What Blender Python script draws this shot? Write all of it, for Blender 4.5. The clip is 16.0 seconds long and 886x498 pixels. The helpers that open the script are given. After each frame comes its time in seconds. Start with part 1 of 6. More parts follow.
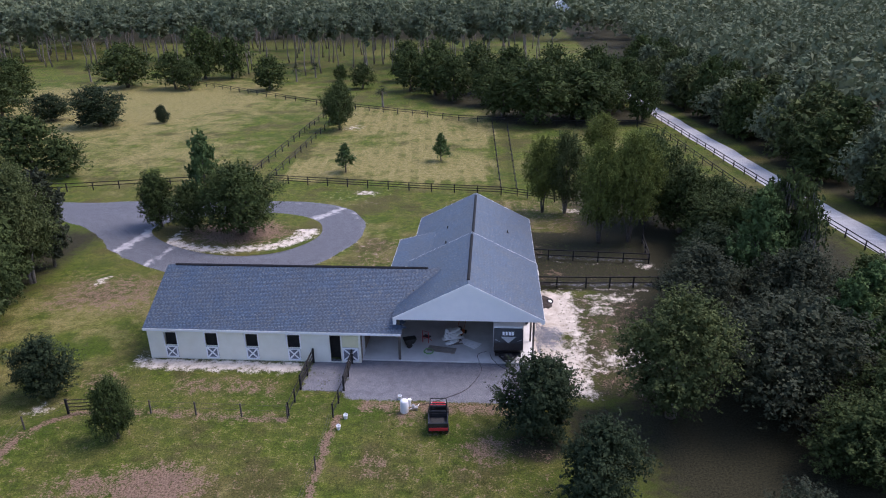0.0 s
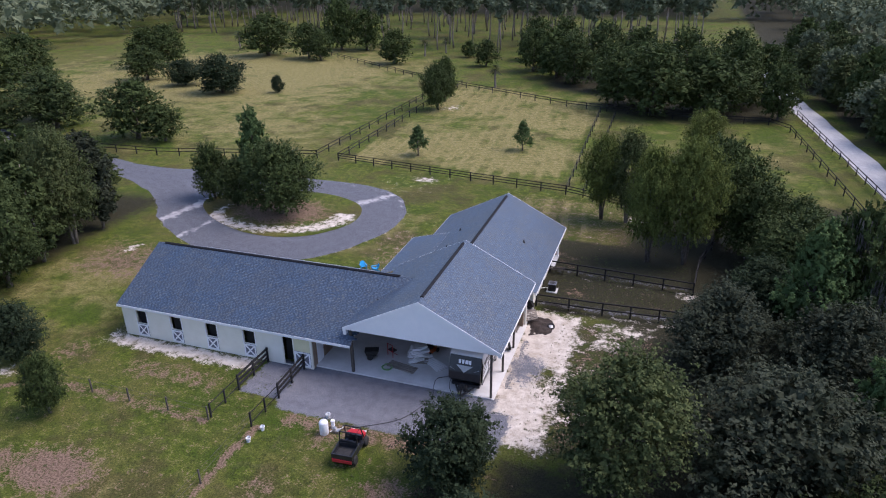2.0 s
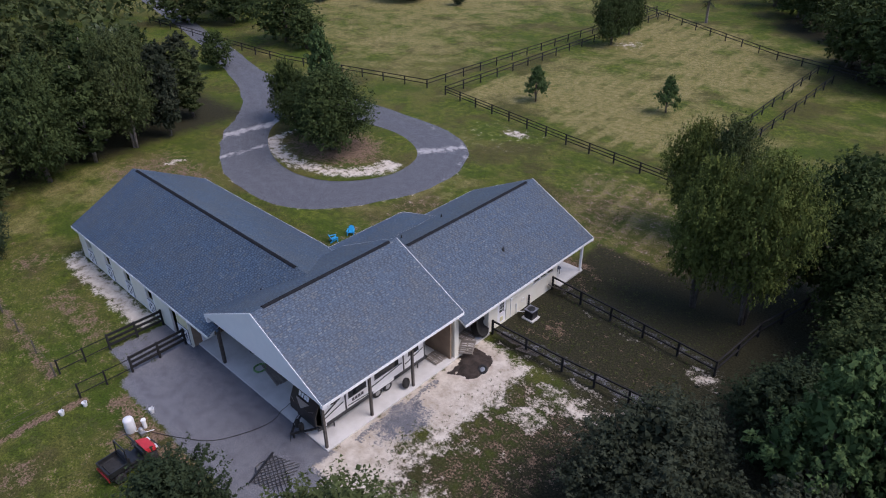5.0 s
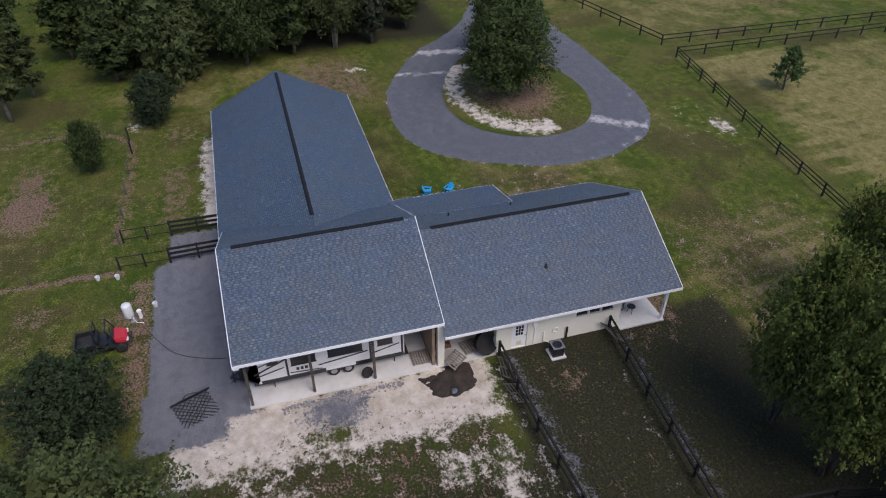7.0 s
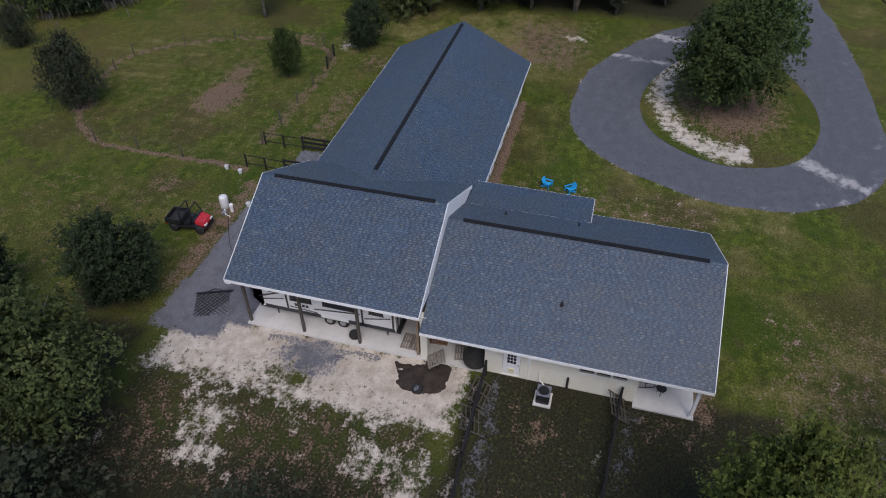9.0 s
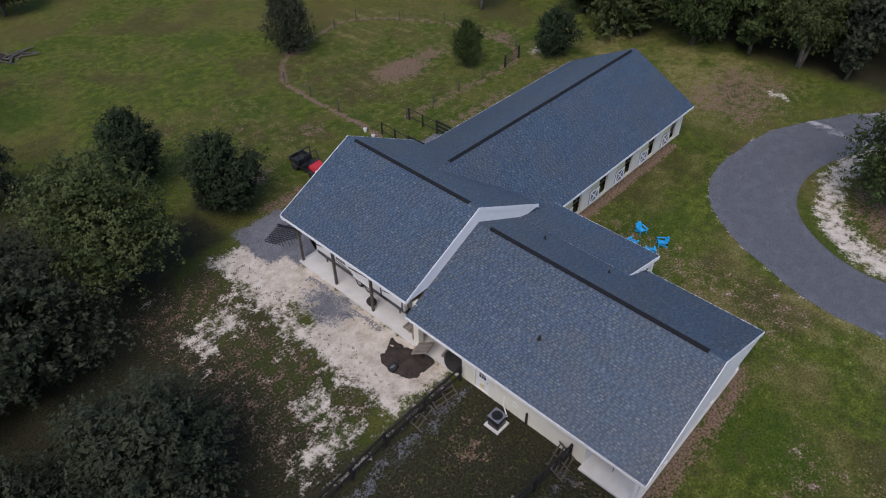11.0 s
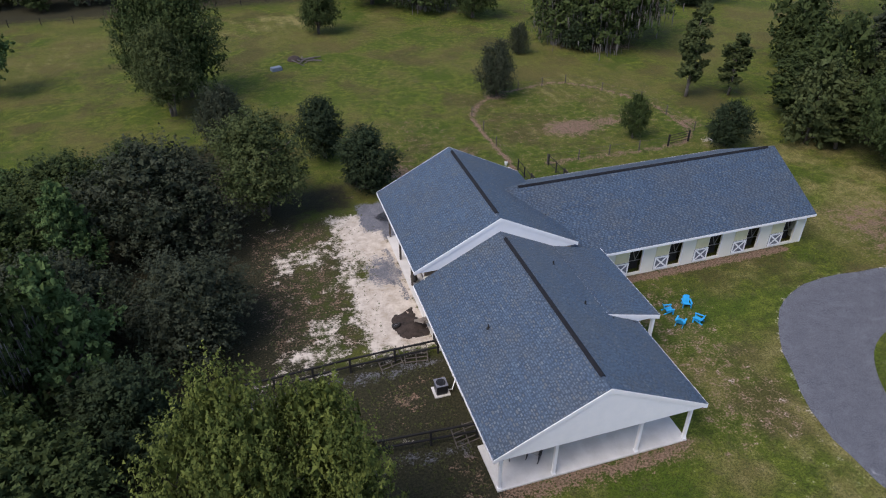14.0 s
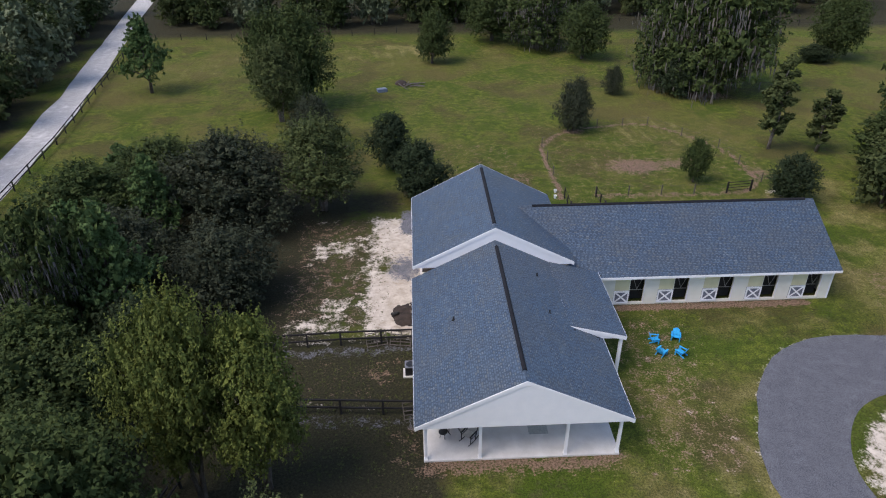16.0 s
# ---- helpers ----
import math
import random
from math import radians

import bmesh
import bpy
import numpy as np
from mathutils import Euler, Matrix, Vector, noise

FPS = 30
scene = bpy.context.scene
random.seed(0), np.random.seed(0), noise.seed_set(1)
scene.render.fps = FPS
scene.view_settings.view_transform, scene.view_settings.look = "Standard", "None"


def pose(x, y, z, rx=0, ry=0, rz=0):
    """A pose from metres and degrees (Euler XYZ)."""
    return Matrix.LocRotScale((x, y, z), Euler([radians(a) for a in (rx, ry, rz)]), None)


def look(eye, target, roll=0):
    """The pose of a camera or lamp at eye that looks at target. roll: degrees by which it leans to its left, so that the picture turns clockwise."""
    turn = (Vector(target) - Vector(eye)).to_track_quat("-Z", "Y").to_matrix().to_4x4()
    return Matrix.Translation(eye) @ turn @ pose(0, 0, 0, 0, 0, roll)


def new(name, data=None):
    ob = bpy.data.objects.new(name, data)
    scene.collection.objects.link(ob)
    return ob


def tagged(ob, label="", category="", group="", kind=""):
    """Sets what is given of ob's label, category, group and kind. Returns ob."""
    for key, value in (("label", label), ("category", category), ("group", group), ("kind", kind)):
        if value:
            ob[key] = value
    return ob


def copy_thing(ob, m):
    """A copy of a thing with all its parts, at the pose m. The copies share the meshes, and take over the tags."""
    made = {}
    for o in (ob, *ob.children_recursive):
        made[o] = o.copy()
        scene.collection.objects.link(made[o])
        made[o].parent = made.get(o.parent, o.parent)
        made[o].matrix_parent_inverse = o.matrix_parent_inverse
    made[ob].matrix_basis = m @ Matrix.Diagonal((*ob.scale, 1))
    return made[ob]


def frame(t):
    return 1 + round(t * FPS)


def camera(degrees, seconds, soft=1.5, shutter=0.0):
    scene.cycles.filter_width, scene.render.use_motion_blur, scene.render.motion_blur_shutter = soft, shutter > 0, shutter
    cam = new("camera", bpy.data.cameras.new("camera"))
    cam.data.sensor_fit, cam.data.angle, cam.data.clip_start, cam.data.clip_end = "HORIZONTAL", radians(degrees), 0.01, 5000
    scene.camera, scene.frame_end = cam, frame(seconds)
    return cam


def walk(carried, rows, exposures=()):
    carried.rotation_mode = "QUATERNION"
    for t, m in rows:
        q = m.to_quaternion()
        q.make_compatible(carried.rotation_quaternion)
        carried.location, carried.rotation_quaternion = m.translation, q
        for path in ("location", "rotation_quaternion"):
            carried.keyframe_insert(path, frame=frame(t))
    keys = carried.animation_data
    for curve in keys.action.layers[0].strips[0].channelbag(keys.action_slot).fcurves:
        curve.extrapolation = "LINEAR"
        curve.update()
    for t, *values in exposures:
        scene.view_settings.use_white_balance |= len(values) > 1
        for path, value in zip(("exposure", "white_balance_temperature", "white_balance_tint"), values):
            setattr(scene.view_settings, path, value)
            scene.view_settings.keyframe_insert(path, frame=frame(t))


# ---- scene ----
cam = camera(66.4, 16.0, soft=1.1)
PATH = [
    (0, (1.038, 0.492, 30.089), (0.901, 2.338, 29.33), -0.8),
    (0.5, (4.556, 2.181, 30.131), (4.31, 4.01, 29.36), -1.0),
    (1, (8.108, 4.245, 30.152), (7.744, 6.049, 29.369), -0.9),
    (1.5, (11.631, 6.805, 30.15), (11.143, 8.572, 29.353), -0.9),
    (2, (14.802, 9.769, 30.181), (14.204, 11.493, 29.361), -0.8),
    (2.5, (17.792, 13.152, 30.209), (17.085, 14.822, 29.366), -0.7),
    (3, (20.828, 16.851, 30.23), (20.036, 18.467, 29.359), -1.0),
    (3.2, (21.835, 18.432, 30.235), (21.014, 20.026, 29.349), -0.9),
    (5.3, (29.555, 36.391, 30.408), (28.31, 37.537, 29.342), -0.2),
    (5.5, (30.062, 38.236, 30.413), (28.771, 39.313, 29.329), 0.1),
    (6, (30.929, 42.862, 30.409), (29.542, 43.754, 29.277), 0.2),
    (6.5, (31.423, 47.533, 30.481), (29.959, 48.215, 29.302), 0.3),
    (7, (31.508, 52.099, 30.572), (29.996, 52.557, 29.345), 0.3),
    (7.5, (31.192, 56.392, 30.649), (29.666, 56.628, 29.379), 0.3),
    (8, (30.6, 60.411, 30.739), (29.083, 60.432, 29.436), 0.2),
    (8.5, (29.806, 64.198, 30.854), (28.318, 64.009, 29.531), 0.3),
    (9, (28.609, 67.852, 30.929), (27.173, 67.454, 29.596), -0.4),
    (9.2, (28.043, 69.154, 30.945), (26.632, 68.681, 29.608), -0.2),
    (11.3, (22.552, 81.38, 31.172), (21.514, 80.273, 29.87), -0.5),
    (11.5, (22.067, 82.54, 31.172), (21.068, 81.385, 29.879), -0.6),
    (12, (20.883, 85.416, 31.152), (19.985, 84.156, 29.886), -0.7),
    (12.5, (19.714, 88.314, 31.148), (18.915, 86.955, 29.917), -0.3),
    (13, (18.234, 91.003, 31.12), (17.536, 89.556, 29.929), -0.3),
    (13.5, (16.461, 93.533, 31.139), (15.868, 92.012, 29.982), -0.3),
    (14, (14.531, 95.893, 31.194), (14.043, 94.312, 30.07), -0.3),
    (14.5, (12.415, 98.076, 31.257), (12.033, 96.445, 30.164), -0.4),
    (15, (10.119, 99.989, 31.313), (9.841, 98.322, 30.244), -0.3),
    (15.5, (7.725, 101.596, 31.336), (7.548, 99.901, 30.289), -0.3),
    (16, (5.217, 103.026, 31.337), (5.138, 101.31, 30.313), -0.3),
]
walk(cam, [(t, look(eye, target, roll)) for t, eye, target, roll in PATH], [(0, 0.94, 6300, 25), (3, 0.78, 6300, 24), (5.5, 0.38, 6400, 21), (7, 0.24, 6500, 18), (9, 0.02, 6450, 16), (12.5, 0.38, 6550, 16), (14.5, 0.60, 6650, 17), (16, 0.64, 6700, 17)])

from mathutils.geometry import delaunay_2d_cdt

# ---- light ----
world = bpy.data.worlds.new("sky")
scene.world = world
world.use_nodes = True
wn = world.node_tree.nodes
sky = wn.new("ShaderNodeTexSky")
sky.sky_type, sky.sun_disc = "NISHITA", False
SUN_TO = Vector((0.60, 0.26, 0.95)).normalized()
sky.sun_elevation = math.asin(SUN_TO.z)
sky.sun_rotation = math.atan2(SUN_TO.x, SUN_TO.y)
wn["Background"].inputs["Strength"].default_value = 0.145
world.node_tree.links.new(sky.outputs[0], wn["Background"].inputs["Color"])
sun = new("sun", bpy.data.lights.new("sun", "SUN"))
sun.data.energy, sun.data.angle, sun.data.color = 1.85, radians(36), (1.0, 0.93, 0.84)
sun.matrix_world = look(SUN_TO * 200, (0, 0, 0))


# ---- materials ----
def material(name, rough=0.8, metal=0.0):
    m = bpy.data.materials.new(name)
    m.use_nodes = True
    nt = m.node_tree
    b = nt.nodes["Principled BSDF"]
    b.inputs["Roughness"].default_value, b.inputs["Metallic"].default_value = rough, metal
    return m, nt, b


def link(nt, a, b):
    nt.links.new(a, b)


def math_node(nt, op, a, b=None, c=None, clamp=False):
    n = nt.nodes.new("ShaderNodeMath")
    n.operation, n.use_clamp = op, clamp
    for i, v in enumerate((a, b, c)):
        if v is None:
            continue
        if isinstance(v, (int, float)):
            n.inputs[i].default_value = v
        else:
            link(nt, v, n.inputs[i])
    return n.outputs[0]


def mix(nt, fac, a, b):
    n = nt.nodes.new("ShaderNodeMix")
    n.data_type = "RGBA"
    for sock, v in ((n.inputs[0], fac), (n.inputs[6], a), (n.inputs[7], b)):
        if isinstance(v, (int, float)):
            sock.default_value = v
        elif isinstance(v, tuple):
            sock.default_value = (*v, 1)
        else:
            link(nt, v, sock)
    return n.outputs[2]


def noise_node(nt, coord, scale, detail=3.0, rough=0.6):
    n = nt.nodes.new("ShaderNodeTexNoise")
    n.inputs["Scale"].default_value, n.inputs["Detail"].default_value = scale, detail
    n.inputs["Roughness"].default_value = rough
    link(nt, coord, n.inputs["Vector"])
    return n.outputs[0]


def spread(nt, v, lo, hi):
    n = nt.nodes.new("ShaderNodeMapRange")
    n.interpolation_type = "SMOOTHSTEP"
    n.inputs[1].default_value, n.inputs[2].default_value = lo, hi
    link(nt, v, n.inputs[0])
    return n.outputs[0]


def bump(nt, b, height, strength, dist):
    n = nt.nodes.new("ShaderNodeBump")
    n.inputs["Strength"].default_value, n.inputs["Distance"].default_value = strength, dist
    link(nt, height, n.inputs["Height"])
    link(nt, n.outputs[0], b.inputs["Normal"])


def plain(name, a, c, scale=3.0, rough=0.7, metal=0.0, relief=0.0, fine=40.0, vary=""):
    """Two tones mixed by a coarse and a fine noise, with relief; vary: 'island' or 'object' shifts the tone piece by piece."""
    m, nt, b = material(name, rough, metal)
    co = nt.nodes.new("ShaderNodeTexCoord").outputs["Object"]
    n1, n2 = noise_node(nt, co, scale), noise_node(nt, co, fine, 2.0)
    f = math_node(nt, "ADD", math_node(nt, "MULTIPLY", n1, 0.65), math_node(nt, "MULTIPLY", n2, 0.35))
    f = spread(nt, f, 0.32, 0.68)
    if vary == "island":
        r = nt.nodes.new("ShaderNodeNewGeometry").outputs["Random Per Island"]
        f = math_node(nt, "ADD", math_node(nt, "MULTIPLY", f, 0.30), math_node(nt, "MULTIPLY", r, 0.70))
    if vary == "object":
        r = nt.nodes.new("ShaderNodeObjectInfo").outputs["Random"]
        f = math_node(nt, "ADD", math_node(nt, "MULTIPLY", f, 0.5), math_node(nt, "MULTIPLY", r, 0.5))
    link(nt, mix(nt, f, a, c), b.inputs["Base Color"])
    if relief:
        bump(nt, b, n2, 0.6, relief)
    return m


def leafy(name, a, c, d, through_light=0.15):
    """Leaves: tone by leaf, by clump and by tree, with some light passing through."""
    m, nt, b = material(name, 0.8)
    co = nt.nodes.new("ShaderNodeTexCoord").outputs["Object"]
    r = nt.nodes.new("ShaderNodeNewGeometry").outputs["Random Per Island"]
    o = nt.nodes.new("ShaderNodeObjectInfo").outputs["Random"]
    n1 = spread(nt, noise_node(nt, co, 0.55, 2.0), 0.35, 0.65)
    f = math_node(nt, "ADD", math_node(nt, "MULTIPLY", r, 0.42), math_node(nt, "MULTIPLY", n1, 0.58))
    col = mix(nt, f, a, c)
    col = mix(nt, math_node(nt, "MULTIPLY", o, 0.55), col, d)
    link(nt, col, b.inputs["Base Color"])
    b.inputs["Specular IOR Level"].default_value = 0.08
    t = nt.nodes.new("ShaderNodeBsdfTranslucent")
    link(nt, col, t.inputs["Color"])
    s = nt.nodes.new("ShaderNodeMixShader")
    s.inputs[0].default_value = through_light
    link(nt, b.outputs[0], s.inputs[1])
    link(nt, t.outputs[0], s.inputs[2])
    link(nt, s.outputs[0], nt.nodes["Material Output"].inputs["Surface"])
    return m




def shingle_material(name, tones, wear):
    """Mottled asphalt tabs: each tab one of several slate, blue and weathered grey tones, with grit."""
    m, nt, b = material(name, 0.5)
    b.inputs["Specular IOR Level"].default_value = 0.65
    co = nt.nodes.new("ShaderNodeTexCoord").outputs["Object"]
    r = nt.nodes.new("ShaderNodeNewGeometry").outputs["Random Per Island"]
    ramp = nt.nodes.new("ShaderNodeValToRGB")
    ramp.color_ramp.interpolation = "CONSTANT"
    el = ramp.color_ramp.elements
    while len(el) < len(tones):
        el.new(0.5)
    for e, (at_, c) in zip(el, tones):
        e.position, e.color = at_, (*c, 1)
    link(nt, r, ramp.inputs[0])
    grit, big = noise_node(nt, co, 60, 2.0), noise_node(nt, co, 0.35, 3.0)
    col = mix(nt, math_node(nt, "MULTIPLY", spread(nt, big, 0.40, 0.66), 0.42), ramp.outputs[0], wear)
    col = mix(nt, math_node(nt, "MULTIPLY", spread(nt, grit, 0.42, 0.66), 0.25), col, tuple(v * 0.45 for v in wear))
    link(nt, col, b.inputs["Base Color"])
    bump(nt, b, grit, 0.4, 0.003)
    return m


COURSE = shingle_material("shingle_course", ((0.0, (0.026, 0.048, 0.081)), (0.35, (0.033, 0.060, 0.098)), (0.7, (0.040, 0.069, 0.110))), (0.050, 0.063, 0.076))
SHINGLE = shingle_material("asphalt_shingle", ((0.0, (0.058, 0.096, 0.150)), (0.30, (0.072, 0.113, 0.166)), (0.56, (0.090, 0.132, 0.181)), (0.78, (0.109, 0.121, 0.131)), (0.93, (0.143, 0.172, 0.195))), (0.105, 0.113, 0.116))
RIDGE = plain("ridge_cap", (0.004, 0.005, 0.008), (0.010, 0.011, 0.015), 2, 1.0, relief=0.004)
CREAM = plain("cream_siding", (0.79, 0.77, 0.66), (0.85, 0.83, 0.73), 1.2, 0.65, relief=0.003)
PANEL = plain("pale_yellow_panel", (0.66, 0.62, 0.38), (0.74, 0.70, 0.46), 1.2, 0.65, relief=0.003)
WHITE = plain("white_paint", (0.84, 0.85, 0.86), (0.89, 0.89, 0.89), 1.5, 0.55, relief=0.002)
TAN = plain("tan_plywood", (0.22, 0.155, 0.105), (0.33, 0.245, 0.17), 1.0, 0.75, relief=0.003)
CONCRETE = plain("concrete", (0.51, 0.50, 0.48), (0.66, 0.65, 0.63), 0.7, 0.8, relief=0.004)
WOODPOST = plain("weathered_post", (0.055, 0.047, 0.040), (0.12, 0.105, 0.09), 4, 0.85, relief=0.006)
BLACKBOARD = plain("black_board", (0.006, 0.006, 0.007), (0.02, 0.019, 0.019), 3, 0.95, relief=0.004, vary="object")
GREYWOOD = plain("grey_pallet_wood", (0.16, 0.14, 0.12), (0.34, 0.30, 0.26), 4, 0.85, relief=0.005, vary="object")
REDWOOD = plain("red_brown_wood", (0.16, 0.08, 0.05), (0.28, 0.16, 0.10), 4, 0.85, relief=0.005, vary="object")
BARK = plain("bark", (0.055, 0.045, 0.037), (0.14, 0.12, 0.10), 3, 0.95, relief=0.03, fine=14)
PALEBARK = plain("pine_bark", (0.12, 0.10, 0.085), (0.26, 0.22, 0.19), 3, 0.95, relief=0.02, fine=14)
# near-black colour that stands for the shade inside openings
DARK = plain("opening_shade", (0.012, 0.012, 0.012), (0.03, 0.028, 0.026), 2, 0.9)
DOORGREY = plain("grey_door_panel", (0.13, 0.14, 0.17), (0.19, 0.20, 0.24), 3, 0.7)
BLACKPAINT = plain("black_gelcoat", (0.012, 0.013, 0.016), (0.03, 0.032, 0.036), 2, 0.3)
RVWHITE = plain("white_gelcoat", (0.74, 0.74, 0.73), (0.82, 0.82, 0.81), 1.0, 0.35)
RUBBER = plain("rubber", (0.012, 0.012, 0.012), (0.03, 0.03, 0.03), 8, 0.85, relief=0.004)
STEEL = plain("steel", (0.35, 0.35, 0.36), (0.5, 0.5, 0.5), 6, 0.4, metal=0.8)
RED = plain("red_plastic", (0.42, 0.02, 0.03), (0.55, 0.04, 0.05), 4, 0.4)
ORANGE = plain("orange_paint", (0.45, 0.10, 0.03), (0.55, 0.16, 0.05), 4, 0.5)
BLUE = plain("blue_plastic", (0.01, 0.30, 0.62), (0.02, 0.40, 0.74), 3, 0.45, vary="object")
GREENHOSE = plain("green_hose", (0.12, 0.30, 0.10), (0.2, 0.4, 0.14), 5, 0.6)
TANKWHITE = plain("tank_plastic", (0.68, 0.70, 0.72), (0.80, 0.81, 0.82), 2, 0.5)
SOIL = plain("dark_soil", (0.020, 0.015, 0.012), (0.055, 0.040, 0.032), 2.5, 0.95, relief=0.03, fine=16)
CUSHION = plain("cream_cushion", (0.55, 0.52, 0.46), (0.66, 0.63, 0.57), 5, 0.9)
RUGGREY = plain("grey_rug", (0.30, 0.32, 0.31), (0.42, 0.44, 0.42), 9, 0.95)
MOSS = plain("hanging_moss", (0.07, 0.066, 0.060), (0.17, 0.155, 0.14), 1.5, 0.95, vary="island")
GLASS, gnt, gb = material("window_glass", 0.08)
gb.inputs["Base Color"].default_value = (0.02, 0.025, 0.03, 1)
gb.inputs["Specular IOR Level"].default_value = 0.6
LEAF_OAK = leafy("oak_leaves", (0.023, 0.039, 0.014), (0.076, 0.105, 0.033), (0.054, 0.073, 0.028))
LEAF_AIRY = leafy("airy_leaves", (0.038, 0.058, 0.015), (0.167, 0.198, 0.049), (0.112, 0.132, 0.036))
LEAF_MID = leafy("mid_green_leaves", (0.030, 0.046, 0.017), (0.106, 0.129, 0.048), (0.069, 0.086, 0.034))
LEAF_DARK = leafy("dark_evergreen_leaves", (0.018, 0.031, 0.015), (0.049, 0.069, 0.033), (0.033, 0.049, 0.026))
LEAF_GREY = leafy("grey_green_leaves", (0.020, 0.029, 0.015), (0.072, 0.082, 0.052), (0.046, 0.056, 0.035))
NEEDLE = leafy("pine_needles", (0.040, 0.079, 0.026), (0.113, 0.172, 0.060), (0.079, 0.119, 0.047), 0.12)
# these two leaf tones are paled to carry the distance haze in their colour
NEEDLE_HAZED = leafy("hazed_pine_needles", (0.102, 0.133, 0.084), (0.174, 0.210, 0.133), (0.131, 0.160, 0.102), 0.3)
LEAF_HAZED = leafy("hazed_woodland_leaves", (0.071, 0.096, 0.054), (0.187, 0.213, 0.126), (0.103, 0.129, 0.077))
WEED = leafy("weed_leaves", (0.035, 0.05, 0.014), (0.10, 0.115, 0.04), (0.05, 0.06, 0.02))


def ground_material():
    m, nt, b = material("grass_sand_soil", 0.95)
    b.inputs["Specular IOR Level"].default_value = 0.15
    co = nt.nodes.new("ShaderNodeTexCoord").outputs["Object"]

    def attr(name):
        a = nt.nodes.new("ShaderNodeAttribute")
        a.attribute_name = name
        return a.outputs["Fac"]

    big, mid, small, fine = noise_node(nt, co, 0.035, 3), noise_node(nt, co, 0.25, 4), noise_node(nt, co, 1.3, 5, 0.7), noise_node(nt, co, 7.0, 4, 0.75)
    tiny, patch = noise_node(nt, co, 22.0, 2, 0.7), noise_node(nt, co, 0.11, 4, 0.65)
    # grass, fresh to dry
    g = mix(nt, spread(nt, small, 0.34, 0.66), (0.050, 0.078, 0.010), (0.150, 0.186, 0.024))
    g = mix(nt, math_node(nt, "MULTIPLY", spread(nt, mid, 0.42, 0.66), 0.75), g, (0.150, 0.142, 0.038))
    g = mix(nt, math_node(nt, "MULTIPLY", spread(nt, patch, 0.49, 0.61), 0.70), g, (0.088, 0.070, 0.028))
    g = mix(nt, math_node(nt, "MULTIPLY", spread(nt, patch, 0.48, 0.38), 0.65), g, (0.050, 0.092, 0.008))
    g = mix(nt, math_node(nt, "MULTIPLY", spread(nt, big, 0.50, 0.62), 0.45), g, (0.165, 0.140, 0.045))
    g = mix(nt, math_node(nt, "MULTIPLY", spread(nt, noise_node(nt, co, 0.6, 5, 0.7), 0.54, 0.68), 0.5), g, (0.120, 0.098, 0.050))
    sep = nt.nodes.new("ShaderNodeSeparateXYZ")
    link(nt, co, sep.inputs[0])
    wob = math_node(nt, "ADD", math_node(nt, "MULTIPLY", sep.outputs[0], 2.6), math_node(nt, "MULTIPLY", mid, 2.6))
    wob = math_node(nt, "ADD", wob, math_node(nt, "MULTIPLY", sep.outputs[1], 0.25))
    band = math_node(nt, "MULTIPLY", spread(nt, math_node(nt, "SINE", wob), -0.2, 0.9), spread(nt, big, 0.40, 0.60))
    band = math_node(nt, "MULTIPLY", math_node(nt, "MULTIPLY", band, attr("stripe")), 0.95)
    dry = math_node(nt, "ADD", attr("dry"), math_node(nt, "MULTIPLY", math_node(nt, "SUBTRACT", mid, 0.5), 1.6))
    dry = math_node(nt, "ADD", dry, math_node(nt, "MULTIPLY", math_node(nt, "SUBTRACT", big, 0.5), 1.2))
    dry = math_node(nt, "ADD", dry, math_node(nt, "MULTIPLY", band, 0.6))
    straw = mix(nt, spread(nt, small, 0.35, 0.65), (0.200, 0.182, 0.052), (0.350, 0.296, 0.130))
    g = mix(nt, spread(nt, dry, 0.35, 0.95), g, straw)
    speck = math_node(nt, "ADD", math_node(nt, "MULTIPLY", fine, 0.6), math_node(nt, "MULTIPLY", tiny, 0.4))
    g = mix(nt, math_node(nt, "MULTIPLY", spread(nt, speck, 0.58, 0.40), 0.75), g, (0.022, 0.028, 0.008))
    g = mix(nt, math_node(nt, "MULTIPLY", spread(nt, speck, 0.56, 0.72), 0.45), g, (0.21, 0.20, 0.085))

    def layer(base, name, colour, k1, k2, lo, hi):
        v = math_node(nt, "ADD", attr(name), math_node(nt, "MULTIPLY", math_node(nt, "SUBTRACT", small, 0.5), k1))
        v = math_node(nt, "ADD", v, math_node(nt, "MULTIPLY", math_node(nt, "SUBTRACT", fine, 0.5), k2))
        return mix(nt, spread(nt, v, lo, hi), base, colour)

    # leaf litter, kept near black so it also paints shade under the trees
    litter_shade = mix(nt, spread(nt, fine, 0.35, 0.65), (0.018, 0.018, 0.010), (0.048, 0.046, 0.025))
    g = layer(g, "litter_shade", litter_shade, 1.0, 0.5, 0.35, 0.75)
    soil = mix(nt, spread(nt, fine, 0.35, 0.65), (0.098, 0.066, 0.044), (0.265, 0.180, 0.128))
    g = layer(g, "soil", soil, 1.3, 1.2, 0.40, 0.62)
    sand = mix(nt, spread(nt, small, 0.30, 0.70), (0.44, 0.375, 0.30), (0.68, 0.62, 0.54))
    sand = mix(nt, math_node(nt, "MULTIPLY", spread(nt, fine, 0.60, 0.74), 0.5), sand, (0.22, 0.16, 0.11))
    g = layer(g, "fringe", sand, 1.4, 1.2, 0.55, 0.95)
    g = layer(g, "sand", sand, 1.5, 0.9, 0.38, 0.72)
    gravel = mix(nt, spread(nt, tiny, 0.30, 0.70), (0.070, 0.075, 0.090), (0.280, 0.286, 0.312))
